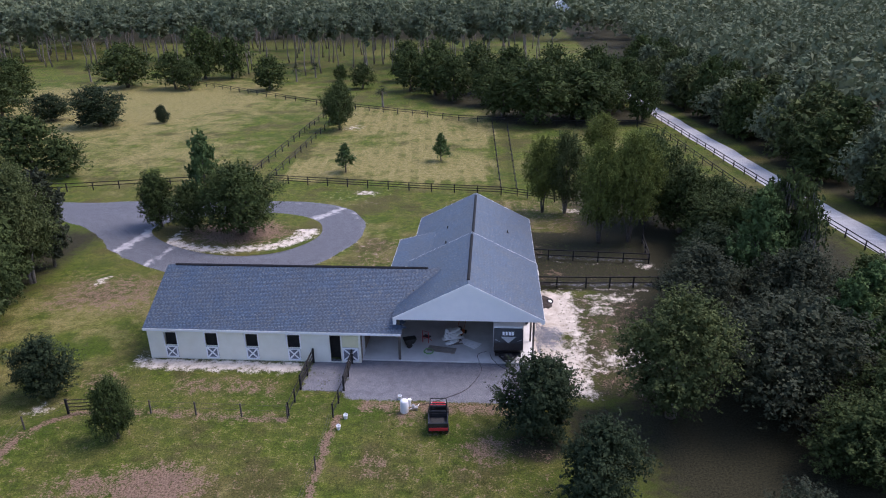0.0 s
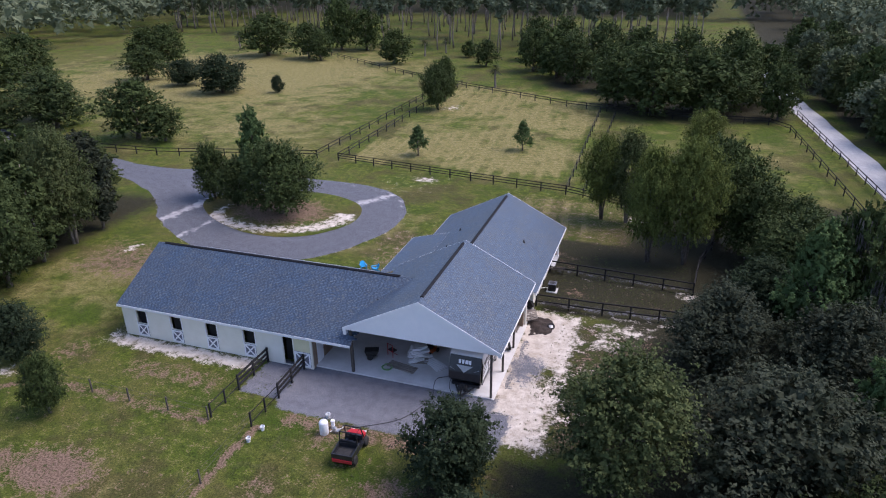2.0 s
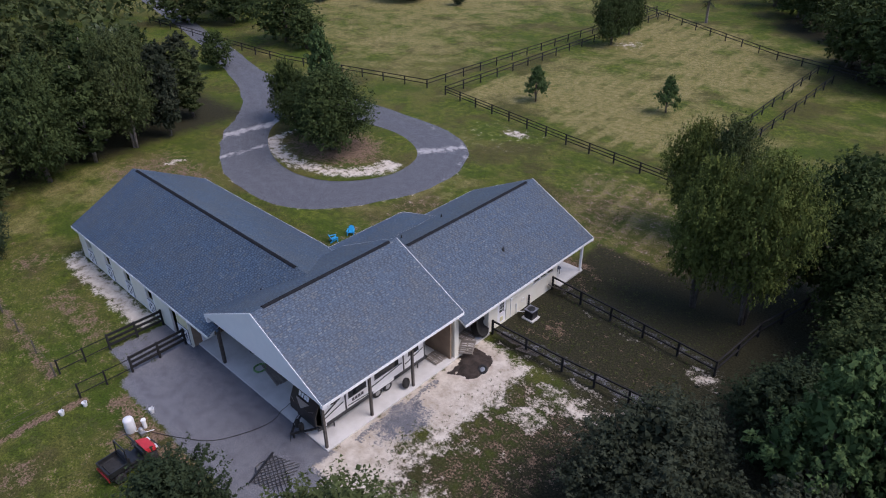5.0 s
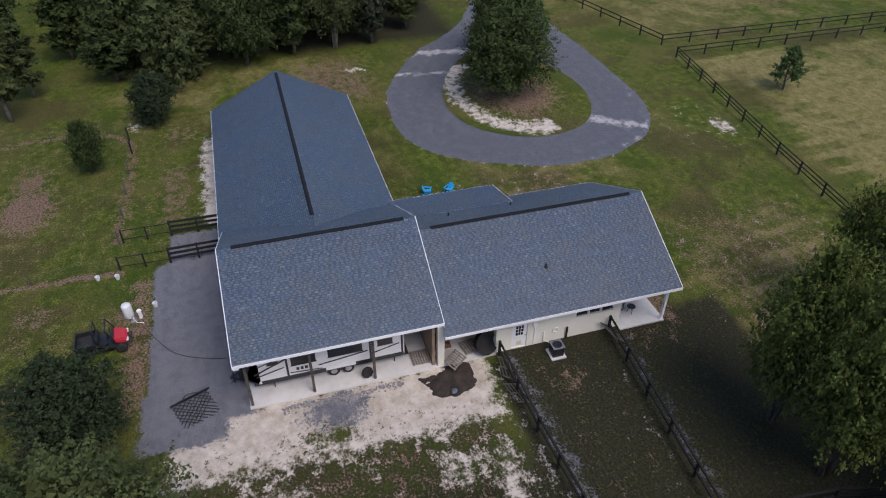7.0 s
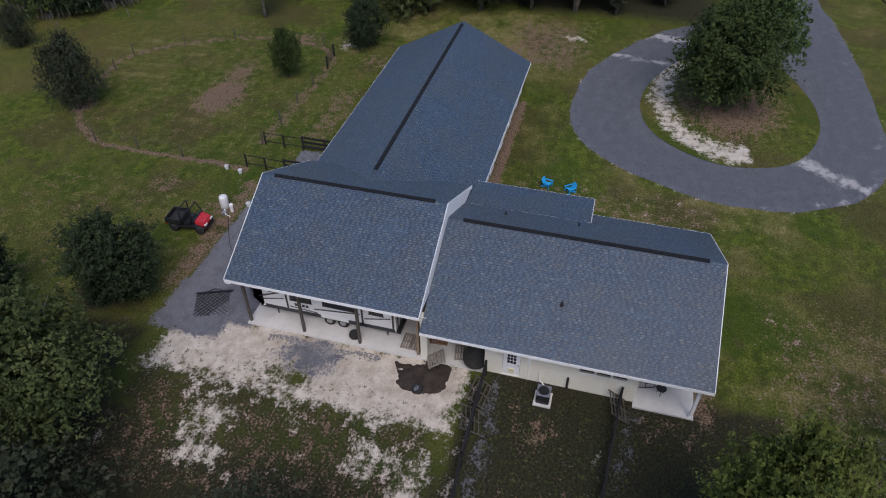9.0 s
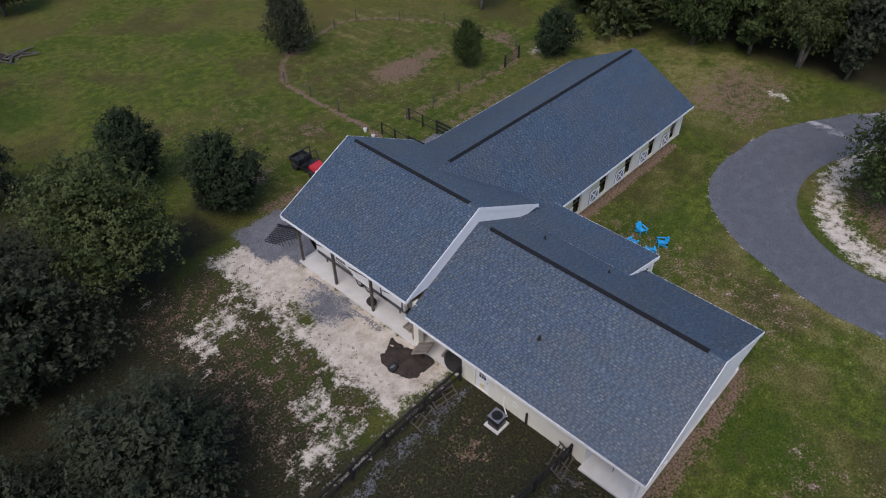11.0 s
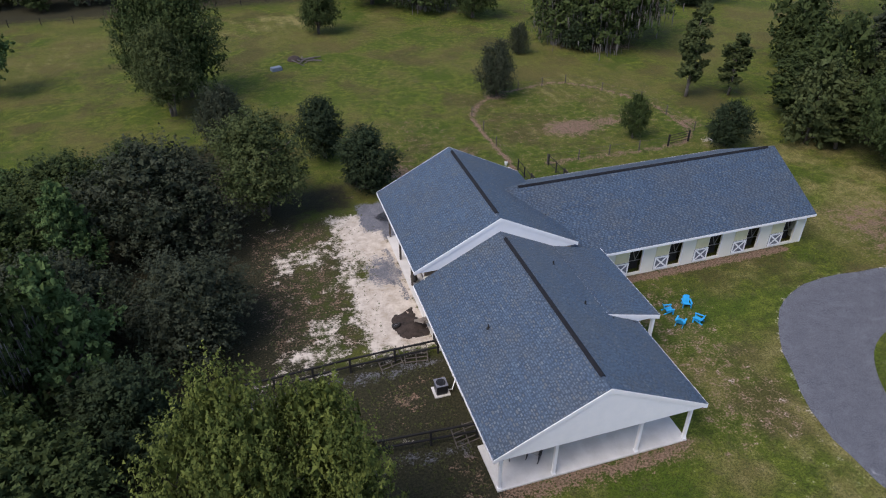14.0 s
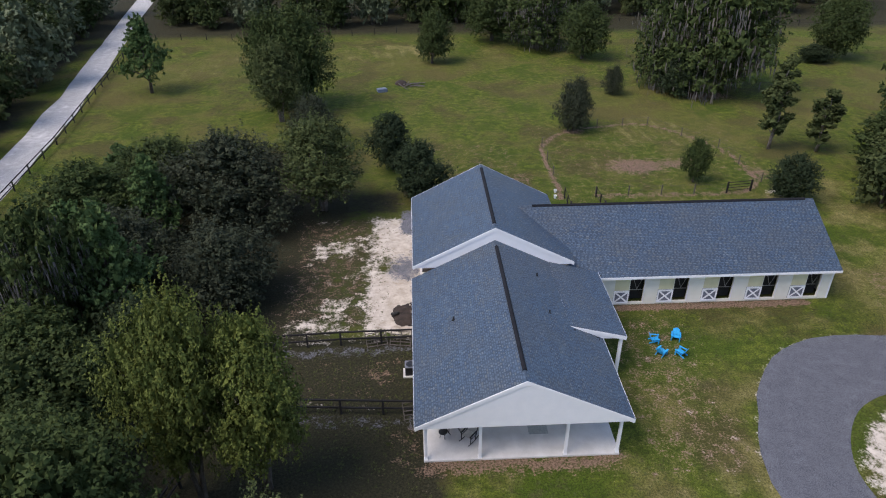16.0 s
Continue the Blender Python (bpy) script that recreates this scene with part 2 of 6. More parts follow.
    gravel = mix(nt, math_node(nt, "MULTIPLY", spread(nt, small, 0.42, 0.66), 0.55), gravel, (0.105, 0.105, 0.125))
    g = layer(g, "gravel", gravel, 1.1, 0.9, 0.38, 0.62)
    link(nt, g, b.inputs["Base Color"])
    h = math_node(nt, "ADD", math_node(nt, "MULTIPLY", fine, 0.7), math_node(nt, "MULTIPLY", tiny, 0.5))
    bump(nt, b, h, 0.8, 0.10)
    return m


def drive_material(name, dark, pale, streaks):
    m, nt, b = material(name, 0.9)
    co = nt.nodes.new("ShaderNodeTexCoord").outputs["Object"]
    mid, small, tiny = noise_node(nt, co, 0.16, 3), noise_node(nt, co, 1.1, 4, 0.7), noise_node(nt, co, 24, 2, 0.7)
    c = mix(nt, spread(nt, tiny, 0.36, 0.64), dark, pale)
    c = mix(nt, math_node(nt, "MULTIPLY", spread(nt, small, 0.4, 0.7), 0.35), c, tuple(v * 1.25 for v in pale))
    w = nt.nodes.new("ShaderNodeAttribute")
    w.attribute_name = "washed"
    v = math_node(nt, "ADD", w.outputs["Fac"], math_node(nt, "MULTIPLY", math_node(nt, "SUBTRACT", small, 0.5), 1.9))
    v = math_node(nt, "ADD", v, math_node(nt, "MULTIPLY", math_node(nt, "SUBTRACT", mid, 0.5), 1.2))
    c = mix(nt, spread(nt, v, 0.42, 1.05), c, streaks)
    tr_a = nt.nodes.new("ShaderNodeAttribute")
    tr_a.attribute_name = "track"
    tr_v = math_node(nt, "MULTIPLY", tr_a.outputs["Fac"], spread(nt, small, 0.30, 0.62))
    c = mix(nt, math_node(nt, "MULTIPLY", tr_v, 0.20), c, tuple(v * 0.55 for v in dark))
    link(nt, c, b.inputs["Base Color"])
    bump(nt, b, tiny, 0.7, 0.03)
    return m


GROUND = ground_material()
DRIVE = drive_material("asphalt_millings", (0.043, 0.047, 0.058), (0.146, 0.153, 0.173), (0.42, 0.41, 0.41))
LANE = drive_material("pale_limerock", (0.29, 0.29, 0.29), (0.48, 0.48, 0.48), (0.62, 0.615, 0.61))


# ---- mesh building ----
class Shape:
    """Collects vertices and faces of one part."""

    def __init__(self):
        self.v, self.f = [], []

    def box(self, x0, x1, y0, y1, z0, z1):
        n = len(self.v)
        self.v += [(x, y, z) for z in (z0, z1) for y in (y0, y1) for x in (x0, x1)]
        self.f += [tuple(n + i for i in q) for q in ((0, 2, 3, 1), (4, 5, 7, 6), (0, 1, 5, 4), (2, 6, 7, 3), (0, 4, 6, 2), (1, 3, 7, 5))]
        return self

    def slab(self, loop, down):
        """A flat polygon given by its upper corners, thickened by the vector down."""
        n, k, d = len(self.v), len(loop), Vector(down)
        self.v += [tuple(p) for p in loop] + [tuple(Vector(p) + d) for p in loop]
        self.f += [tuple(range(n, n + k)), tuple(range(n + 2 * k - 1, n + k - 1, -1))]
        self.f += [(n + i, n + k + i, n + k + (i + 1) % k, n + (i + 1) % k) for i in range(k)]
        return self

    def bar(self, a, c, w, h=None):
        """A square bar from a to c."""
        a, c, h = Vector(a), Vector(c), h or w
        d = (c - a).normalized()
        s = d.cross(Vector((0, 0, 1)))
        s = (s if s.length > 0.05 else Vector((1, 0, 0))).normalized()
        u = s.cross(d).normalized()
        n = len(self.v)
        for p in (a, c):
            self.v += [tuple(p + s * (i * w / 2) + u * (j * h / 2)) for i, j in ((-1, -1), (1, -1), (1, 1), (-1, 1))]
        self.f += [tuple(n + i for i in q) for q in ((0, 1, 2, 3), (7, 6, 5, 4), (0, 4, 5, 1), (1, 5, 6, 2), (2, 6, 7, 3), (3, 7, 4, 0))]
        return self

    def tube(self, path, radii, sides=8):
        """A round tube along a path with a radius at each point."""
        n, path = len(self.v), [Vector(p) for p in path]
        for i, p in enumerate(path):
            d = (path[min(i + 1, len(path) - 1)] - path[max(i - 1, 0)]).normalized()
            s = d.cross(Vector((0.3, 0.95, 0.1))).normalized()
            u = d.cross(s)
            self.v += [tuple(p + (s * math.cos(a) + u * math.sin(a)) * radii[i]) for a in (math.tau * j / sides for j in range(sides))]
        for i in range(len(path) - 1):
            for j in range(sides):
                q = n + i * sides
                self.f.append((q + j, q + (j + 1) % sides, q + sides + (j + 1) % sides, q + sides + j))
        self.f += [tuple(range(n + sides - 1, n - 1, -1)), tuple(range(n + (len(path) - 1) * sides, n + len(path) * sides))]
        return self

    def lathe(self, cx, cy, profile, sides=20):
        """Turned about the upright axis through cx, cy; profile: radius, height."""
        n = len(self.v)
        for r, z in profile:
            self.v += [(cx + r * math.cos(math.tau * j / sides), cy + r * math.sin(math.tau * j / sides), z) for j in range(sides)]
        for i in range(len(profile) - 1):
            for j in range(sides):
                q = n + i * sides
                self.f.append((q + j, q + (j + 1) % sides, q + sides + (j + 1) % sides, q + sides + j))
        self.f += [tuple(range(n + sides - 1, n - 1, -1)), tuple(range(n + (len(profile) - 1) * sides, n + len(profile) * sides))]
        return self

    def mesh(self, name, mat, smooth=False):
        me = bpy.data.meshes.new(name)
        me.from_pydata(self.v, [], self.f)
        me.materials.append(mat)
        if smooth:
            me.polygons.foreach_set("use_smooth", [True] * len(me.polygons))
        me.update()
        return me


def part(name, shape, mat, parent=None, label="", at=None, smooth=False, bevel=0.0):
    me = shape if isinstance(shape, bpy.types.Mesh) else shape.mesh(name, mat, smooth)
    if bevel:
        bm = bmesh.new()
        bm.from_mesh(me)
        bmesh.ops.bevel(bm, geom=bm.edges[:], offset=bevel, segments=2, affect="EDGES", clamp_overlap=True)
        bm.to_mesh(me)
        bm.free()
    ob = new(name, me)
    if at is not None:
        ob.matrix_basis = at
    ob.parent = parent
    return tagged(ob, label=label)


def thing(name, label, category, at=None, group="", kind=""):
    ob = tagged(new(name), label, category, group, kind)
    if at is not None:
        ob.matrix_basis = at
    return ob


def solid(name, shape, mat, label, category, kind="", group="", smooth=False, at=None, bevel=0.0):
    return tagged(part(name, shape, mat, None, label, at, smooth, bevel), label, category, group, kind)


# ---- plan of the land ----
def curve(points, steps=8, closed=False):
    """A smooth line through a few plan points."""
    p, out, k = [Vector((*q, 0)) for q in points], [], len(points)
    for i in range(k if closed else k - 1):
        a, b_, c, d = (p[(i + j) % k] if closed else p[min(max(i + j, 0), k - 1)] for j in (-1, 0, 1, 2))
        for s in range(steps):
            t = s / steps
            out.append(0.5 * ((2 * b_) + (c - a) * t + (2 * a - 5 * b_ + 4 * c - d) * t * t + (3 * b_ - a - 3 * c + d) * t ** 3))
    return out if closed else out + [p[-1]]


ROAD_LINE = curve([(33.6, 200), (36.5, 172), (40.5, 135), (43.7, 102), (46.2, 79), (50.6, 34), (54, 8), (58.6, -18), (63, -42), (75, -110)])
ROAD_Y, ROAD_X = np.array([p.y for p in ROAD_LINE])[::-1], np.array([p.x for p in ROAD_LINE])[::-1]


def road_x(y):
    return np.interp(y, ROAD_Y, ROAD_X)


def near_line(X, Y, pts):
    """Distance from the grid points to a line of plan points."""
    d = np.full(X.shape, 1e9)
    for (x0, y0), (x1, y1) in zip(pts[:-1], pts[1:]):
        dx, dy = x1 - x0, y1 - y0
        t = np.clip(((X - x0) * dx + (Y - y0) * dy) / (dx * dx + dy * dy + 1e-9), 0, 1)
        d = np.minimum(d, np.hypot(X - x0 - t * dx, Y - y0 - t * dy))
    return d


def spot(X, Y, x, y, rx, ry, soft=0.5, level=1.0):
    """A round patch: level in its middle, fading over the soft part of its radius."""
    d = np.hypot((X - x) / rx, (Y - y) / ry)
    return level * np.clip((1 - d) / soft, 0, 1)


def field(X, Y, x0, x1, y0, y1, soft=1.0, level=1.0):
    """A square patch with soft borders."""
    d = np.minimum(np.minimum(X - x0, x1 - X), np.minimum(Y - y0, y1 - Y))
    return level * np.clip(0.5 + d / soft, 0, 1)


def steps_of(lo, hi, fine, far_lo, far_hi):
    a = list(np.arange(lo, hi + fine, fine))
    d, v = fine, a[-1]
    while v < far_hi:
        d *= 1.16
        v += d
        a.append(v)
    d, v = fine, a[0]
    while v > far_lo:
        d *= 1.16
        v -= d
        a.insert(0, v)
    return np.array(a)


OUTER = curve([(-30.5, 64.9), (-22.3, 65.3), (-16.9, 70.8), (-14.6, 79), (-17.5, 86.7), (-24, 90.2), (-37, 90.8), (-50, 90), (-60, 89.2), (-76, 93.4), (-97, 98.6), (-140, 110),
               (-141, 106), (-99, 95.3), (-79, 90), (-64, 85), (-54, 80.8), (-47.5, 76), (-43.5, 71.5), (-37.3, 67.4)], 5, True)
INNER = curve([(-42, 79), (-38.7, 74.7), (-33, 71.5), (-27.5, 70.6), (-22.8, 72.4), (-20, 77.2), (-21.3, 82.4), (-26, 85.2), (-32, 85.5), (-39, 83)], 6, True)
OUTER = [q + Vector((noise.noise(q * 0.6), noise.noise(q * 0.6 + Vector((5, 5, 5))), 0)) * 0.35 for q in OUTER]


gx, gy = steps_of(-46, 24, 0.5, -2600, 2600), steps_of(20, 98, 0.5, -2400, 3200)
GX, GY = np.meshgrid(gx, gy)
gv = np.stack([GX, GY, np.zeros_like(GX)], -1).reshape(-1, 3)
ii = np.arange(len(gy) - 1)[:, None] * len(gx) + np.arange(len(gx) - 1)[None, :]
gf = np.stack([ii, ii + 1, ii + 1 + len(gx), ii + len(gx)], -1).reshape(-1, 4)
gme = bpy.data.meshes.new("ground")
gme.from_pydata(gv.tolist(), [], gf.tolist())
gme.materials.append(GROUND)
TRACK = curve([(-9.9, 41), (-10.1, 34), (-10.3, 27), (-14.5, 22), (-18.5, 21), (-25.2, 20.6), (-31.3, 28.7), (-32, 37), (-30, 40), (-27.3, 40.8), (-13.6, 40.6)], 5)
TRACK = [(p.x, p.y) for p in TRACK]
YARD = np.zeros_like(GX)
for iy, ix in zip(*np.where((GX > 3) & (GX < 19) & (GY > 42) & (GY < 65))):
    q = Vector((GX[iy, ix], GY[iy, ix], 0))
    YARD[iy, ix] = 0.34 + 0.62 * noise.noise(q * 0.33) + 0.42 * noise.noise(q * 0.9 + Vector((3, 1, 7))) - 0.022 * (q.x - 9)
YARD = np.clip(YARD, 0, 0.60)
mask = {
    "sand": np.maximum.reduce([
        field(GX, GY, 4.7, 7.6, 44.5, 62.8, 1.6), field(GX, GY, 6.2, 9.4, 54.0, 62.6, 2.4, 0.96), field(GX, GY, 5.8, 9.4, 44.4, 52.0, 2.6, 0.94),
        field(GX, GY, 5.0, 16.0, 44.5, 63.2, 4.0, 1.0) * YARD, field(GX, GY, -16, -8.8, 61.5, 82, 4, 0.21), field(GX, GY, -6, 12, 77, 95, 4, 0.20), field(GX, GY, -24, -12, 88, 98, 4, 0.24), np.clip(0.47 - near_line(GX, GY, [(7, 63.15), (17, 63.55)]) * 0.5, 0, 0.45), np.clip(0.38 - near_line(GX, GY, [(8, 70.4), (18, 69.6)]) * 0.5, 0, 0.41), spot(GX, GY, 13, 61.5, 5, 2.2, 0.9, 0.66), spot(GX, GY, 11.5, 50, 3.0, 3.4, 0.9, 0.62),
        field(GX, GY, -27.9, -14.0, 46.6, 48.5, 1.3, 0.8), spot(GX, GY, -28.2, 48, 1.6, 3.0, 0.9, 0.6),
        spot(GX, GY, -17.2, 95, 3.2, 1.6, 0.8, 0.72), spot(GX, GY, -172, 256, 40, 9, 0.6, 0.9), spot(GX, GY, -27.8, 140, 5, 4, 0.9, 0.55), spot(GX, GY, -40.2, 63.4, 1.4, 2.4, 0.9, 0.7),
        spot(GX, GY, -32.5, 40.8, 2.4, 1.6, 0.9, 0.6), spot(GX, GY, 18, 69.5, 2.5, 2, 0.9, 0.62), spot(GX, GY, 12, 88, 4, 2, 0.9, 0.6),
        np.clip(1.0 - np.abs(np.hypot((GX + 29.5) / 9.2, (GY - 78.3) / 6.3) - 0.86) * 6.5, 0, 0.82) * (GY < 79.5) * (GX > -38)]),
    "fringe": np.clip(0.66 - near_line(GX, GY, [(q.x, q.y) for q in OUTER] + [(OUTER[0].x, OUTER[0].y)]) * 0.9, 0, 1),
    "gravel": np.maximum.reduce([
        field(GX, GY, -9.9, 5.2, 43.3, 49.3, 1.0), field(GX, GY, -13.5, -9.7, 44.3, 49.0, 0.8), field(GX, GY, 2.5, 6.6, 43.0, 47.6, 1.4),
        spot(GX, GY, 6.3, 53.6, 2.9, 4.2, 1.0, 0.85), np.clip(0.56 - near_line(GX, GY, [(5.5, 64.5), (20, 64.9)]) * 0.42, 0, 0.46), np.clip(0.6 - near_line(GX, GY, [(5.5, 71.9), (18.5, 70.9)]) * 0.5, 0, 0.40)]),
    "stripe": np.maximum.reduce([field(GX, GY, -33, 2, 100, 160, 4, 1.0), field(GX, GY, -31, -8, 18, 44, 5, 0.9), field(GX, GY, -8, 45, -25, 36, 6, 0.3), field(GX, GY, -14, 10, 76, 94, 4, 0.7)]),
    "soil": np.maximum.reduce([
        field(GX, GY, -36, -8, 18, 47, 5, 0.30), field(GX, GY, -8, 8, 24, 43, 5, 0.33), field(GX, GY, -45, 30, -30, 18, 8, 0.22),
        field(GX, GY, 8, 17, 44, 63, 4, 0.40), field(GX, GY, 4.6, 18, 64.8, 70.2, 2, 0.26), field(GX, GY, 4.8, 7.5, 71.5, 76, 1.5, 0.36),
        spot(GX, GY, -20, 33.4, 6.2, 3.8, 0.9, 0.88), np.clip(0.72 - near_line(GX, GY, TRACK) * 0.95, 0, 1), spot(GX, GY, -15, 22.3, 3, 2, 0.8, 0.7),
        spot(GX, GY, -5, 41.5, 3.2, 2.2, 0.9, 0.62), spot(GX, GY, 1, 38, 4, 4, 0.9, 0.62), spot(GX, GY, -6.5, 36, 3, 3, 0.9, 0.55), spot(GX, GY, -24, 33, 8, 4, 0.9, 0.58), field(GX, GY, -9, 4, 41.5, 43.6, 1.5, 0.58), spot(GX, GY, -30, 45, 4, 5, 0.9, 0.5), spot(GX, GY, -29, 78, 8, 5.5, 0.6, 0.60),
        spot(GX, GY, -37.5, 9, 6, 3.5, 0.7, 0.72), spot(GX, GY, -33, 36, 4, 4, 0.9, 0.55), spot(GX, GY, 6.2, 60.4, 1.6, 2.6, 0.6, 0.9),
        field(GX, GY, -26, -9, 59.8, 60.9, 0.7, 0.75), field(GX, GY, -7, 5.5, 74.6, 76.4, 1.6, 0.64), field(GX, GY, -16, -7, 60, 78, 5, 0.40), field(GX, GY, -6, 14, 78, 94, 5, 0.40), spot(GX, GY, 8, 67, 3, 3, 0.9, 0.5), field(GX, GY, -24.5, -14.5, 42.5, 46.6, 2.5, 0.46),
        field(GX, GY, -45, -31, 55, 66, 6, 0.5)]),
    # litter of the woods floor, plus painted tree shade over yard and sand edge
    "litter_shade": np.maximum.reduce([
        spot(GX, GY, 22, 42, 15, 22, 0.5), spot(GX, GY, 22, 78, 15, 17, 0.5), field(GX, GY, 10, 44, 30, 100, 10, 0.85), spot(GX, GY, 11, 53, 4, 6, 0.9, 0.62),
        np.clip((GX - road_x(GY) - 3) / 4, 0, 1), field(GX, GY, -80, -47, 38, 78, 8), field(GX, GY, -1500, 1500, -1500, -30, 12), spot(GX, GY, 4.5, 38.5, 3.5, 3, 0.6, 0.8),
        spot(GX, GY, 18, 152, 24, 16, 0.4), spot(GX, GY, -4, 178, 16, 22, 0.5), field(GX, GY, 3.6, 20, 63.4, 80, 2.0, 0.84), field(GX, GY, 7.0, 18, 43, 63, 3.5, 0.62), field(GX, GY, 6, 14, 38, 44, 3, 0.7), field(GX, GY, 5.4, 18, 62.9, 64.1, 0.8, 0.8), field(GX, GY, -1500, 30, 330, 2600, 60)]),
    "dry": np.clip(np.maximum.reduce([
        field(GX, GY, -33, 2, 100, 165, 5, 0.74), spot(GX, GY, -95, 160, 80, 75, 0.7, 1.0), spot(GX, GY, -65, 120, 50, 40, 0.8, 0.72), field(GX, GY, 4, 36, 95, 145, 4, 0.4),
        field(GX, GY, -48, -29, 36, 62, 6, 0.62), spot(GX, GY, 4, -20, 30, 10, 0.9, 0.55), field(GX, GY, -28, 7, 60, 92, 5, 0.40), field(GX, GY, -16, 6, 88, 97, 4, 0.36)]), 0, 1),
}
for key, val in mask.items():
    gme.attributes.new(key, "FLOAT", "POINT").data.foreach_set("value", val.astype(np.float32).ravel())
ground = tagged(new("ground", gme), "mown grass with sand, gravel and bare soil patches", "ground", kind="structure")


def sheet(name, loop, z, mat, label, category, washed, grain=0.8):
    """A thin pavement sheet with a plan outline, cut fine enough to carry its washed-out patches."""
    ring_ = [(q.x, q.y) for q in loop]
    n, xs, ys = len(ring_), [q[0] for q in ring_], [q[1] for q in ring_]
    inner = []
    for x in np.arange(max(min(xs), -90), max(xs), grain):
        for y in np.arange(max(min(ys), -60), min(max(ys), 200), grain):
            inside = False
            for (xa, ya), (xb, yb) in zip(ring_, ring_[1:] + ring_[:1]):
                if (ya > y) != (yb > y) and x < (xb - xa) * (y - ya) / (yb - ya) + xa:
                    inside = not inside
            if inside:
                inner.append((x, y))
    cv, _, cf, *_ = delaunay_2d_cdt([Vector(q) for q in ring_ + inner], [(k, (k + 1) % n) for k in range(n)], [], 1, 1e-4)
    me = bpy.data.meshes.new(name)
    me.from_pydata([(q.x, q.y, z) for q in cv], [], [tuple(q) for q in cf])
    if me.polygons[0].normal.z < 0:
        me.flip_normals()
    me.materials.append(mat)
    xy = np.array([v.co[:2] for v in me.vertices])
    me.attributes.new("washed", "FLOAT", "POINT").data.foreach_set("value", washed(xy[:, 0], xy[:, 1]).astype(np.float32))
    d_edge = near_line(xy[:, 0], xy[:, 1], ring_ + ring_[:1])
    track = sum(np.exp(-((d_edge - q) / 0.42) ** 2) for q in (1.3, 2.9, 4.2))
    me.attributes.new("track", "FLOAT", "POINT").data.foreach_set("value", np.clip(track, 0, 1).astype(np.float32))
    return tagged(new(name, me), label, category, kind="structure")


solid_wash = lambda x, y: np.maximum.reduce([np.clip(1.1 - near_line(x, y, [(-43, 70.3), (-41.5, 80)]) * 0.75, 0, 1), np.clip(1.0 - near_line(x, y, [(-37.5, 67.6), (-36.5, 73.5)]) * 0.8, 0, 1),
                                             np.clip(1.0 - near_line(x, y, [(-21.8, 83.8), (-18.5, 89)]) * 0.7, 0, 1), np.clip(0.62 - near_line(x, y, [(-30, 90.8), (-18, 88), (-14.6, 79)]) * 0.9, 0, 1)])
sheet("driveway", OUTER, 0.012, DRIVE, "grey-purple asphalt millings driveway loop with pale washed patches", "driveway", solid_wash, 0.7)
isl = sheet("drive_island", INNER, 0.05, GROUND, "grassy island inside the driveway loop with a sandy rim", "lawn island", lambda x, y: x * 0)
ixy = np.array([v.co[:2] for v in isl.data.vertices])
ring = np.hypot((ixy[:, 0] + 30.5) / 11.2, (ixy[:, 1] - 78.2) / 7.6)
for key, val in (("sand", np.clip(0.95 - np.abs(ring - 0.78) * 4.2, 0, 0.72) * (ixy[:, 1] < 80) * (ixy[:, 0] > -38.5)), ("soil", np.clip(1.0 - ring, 0, 0.8)), ("dry", ring * 0), ("stripe", ring * 0), ("fringe", ring * 0), ("litter_shade", np.clip(0.9 - ring, 0, 0.6)), ("gravel", ring * 0)):
    isl.data.attributes.new(key, "FLOAT", "POINT").data.foreach_set("value", val.astype(np.float32))
loop_l = [Vector((q.x - 2.1 + 0.5 * noise.noise(q * 0.13), q.y, 0)) for q in ROAD_LINE]
loop_r = [Vector((q.x + 2.1 + 0.5 * noise.noise(q * 0.13 + Vector((7, 1, 3))), q.y, 0)) for q in ROAD_LINE[::-1]]
sheet("lane_road", loop_l + loop_r, 0.015, LANE, "pale limerock country lane along the woods", "road", lambda x, y: 0.4 + 0 * x)


# ---- the barn ----
RX = -0.6                                     # ridge line of the main roofs
S_RIDGE, S_EAVE, S_W, S_E, S_Y0, S_Y1 = 7.36, 4.24, -6.70, 5.50, 48.60, 60.06
N_RIDGE, N_EAVE, N_W, N_E, N_Y1 = 6.35, 3.18, -6.98, 5.60, 75.40
W_RIDGE, W_EAVE, W_X0, W_YS, W_YM, W_YN = 6.12, 2.97, -27.67, 48.19, 54.32, 60.51
slope_sw = (S_RIDGE - S_EAVE) / (RX - S_W)
rng = np.random.default_rng(5)
barn = thing("horse_barn", "cream and white horse barn with dark slate-blue shingle roofs", "barn")


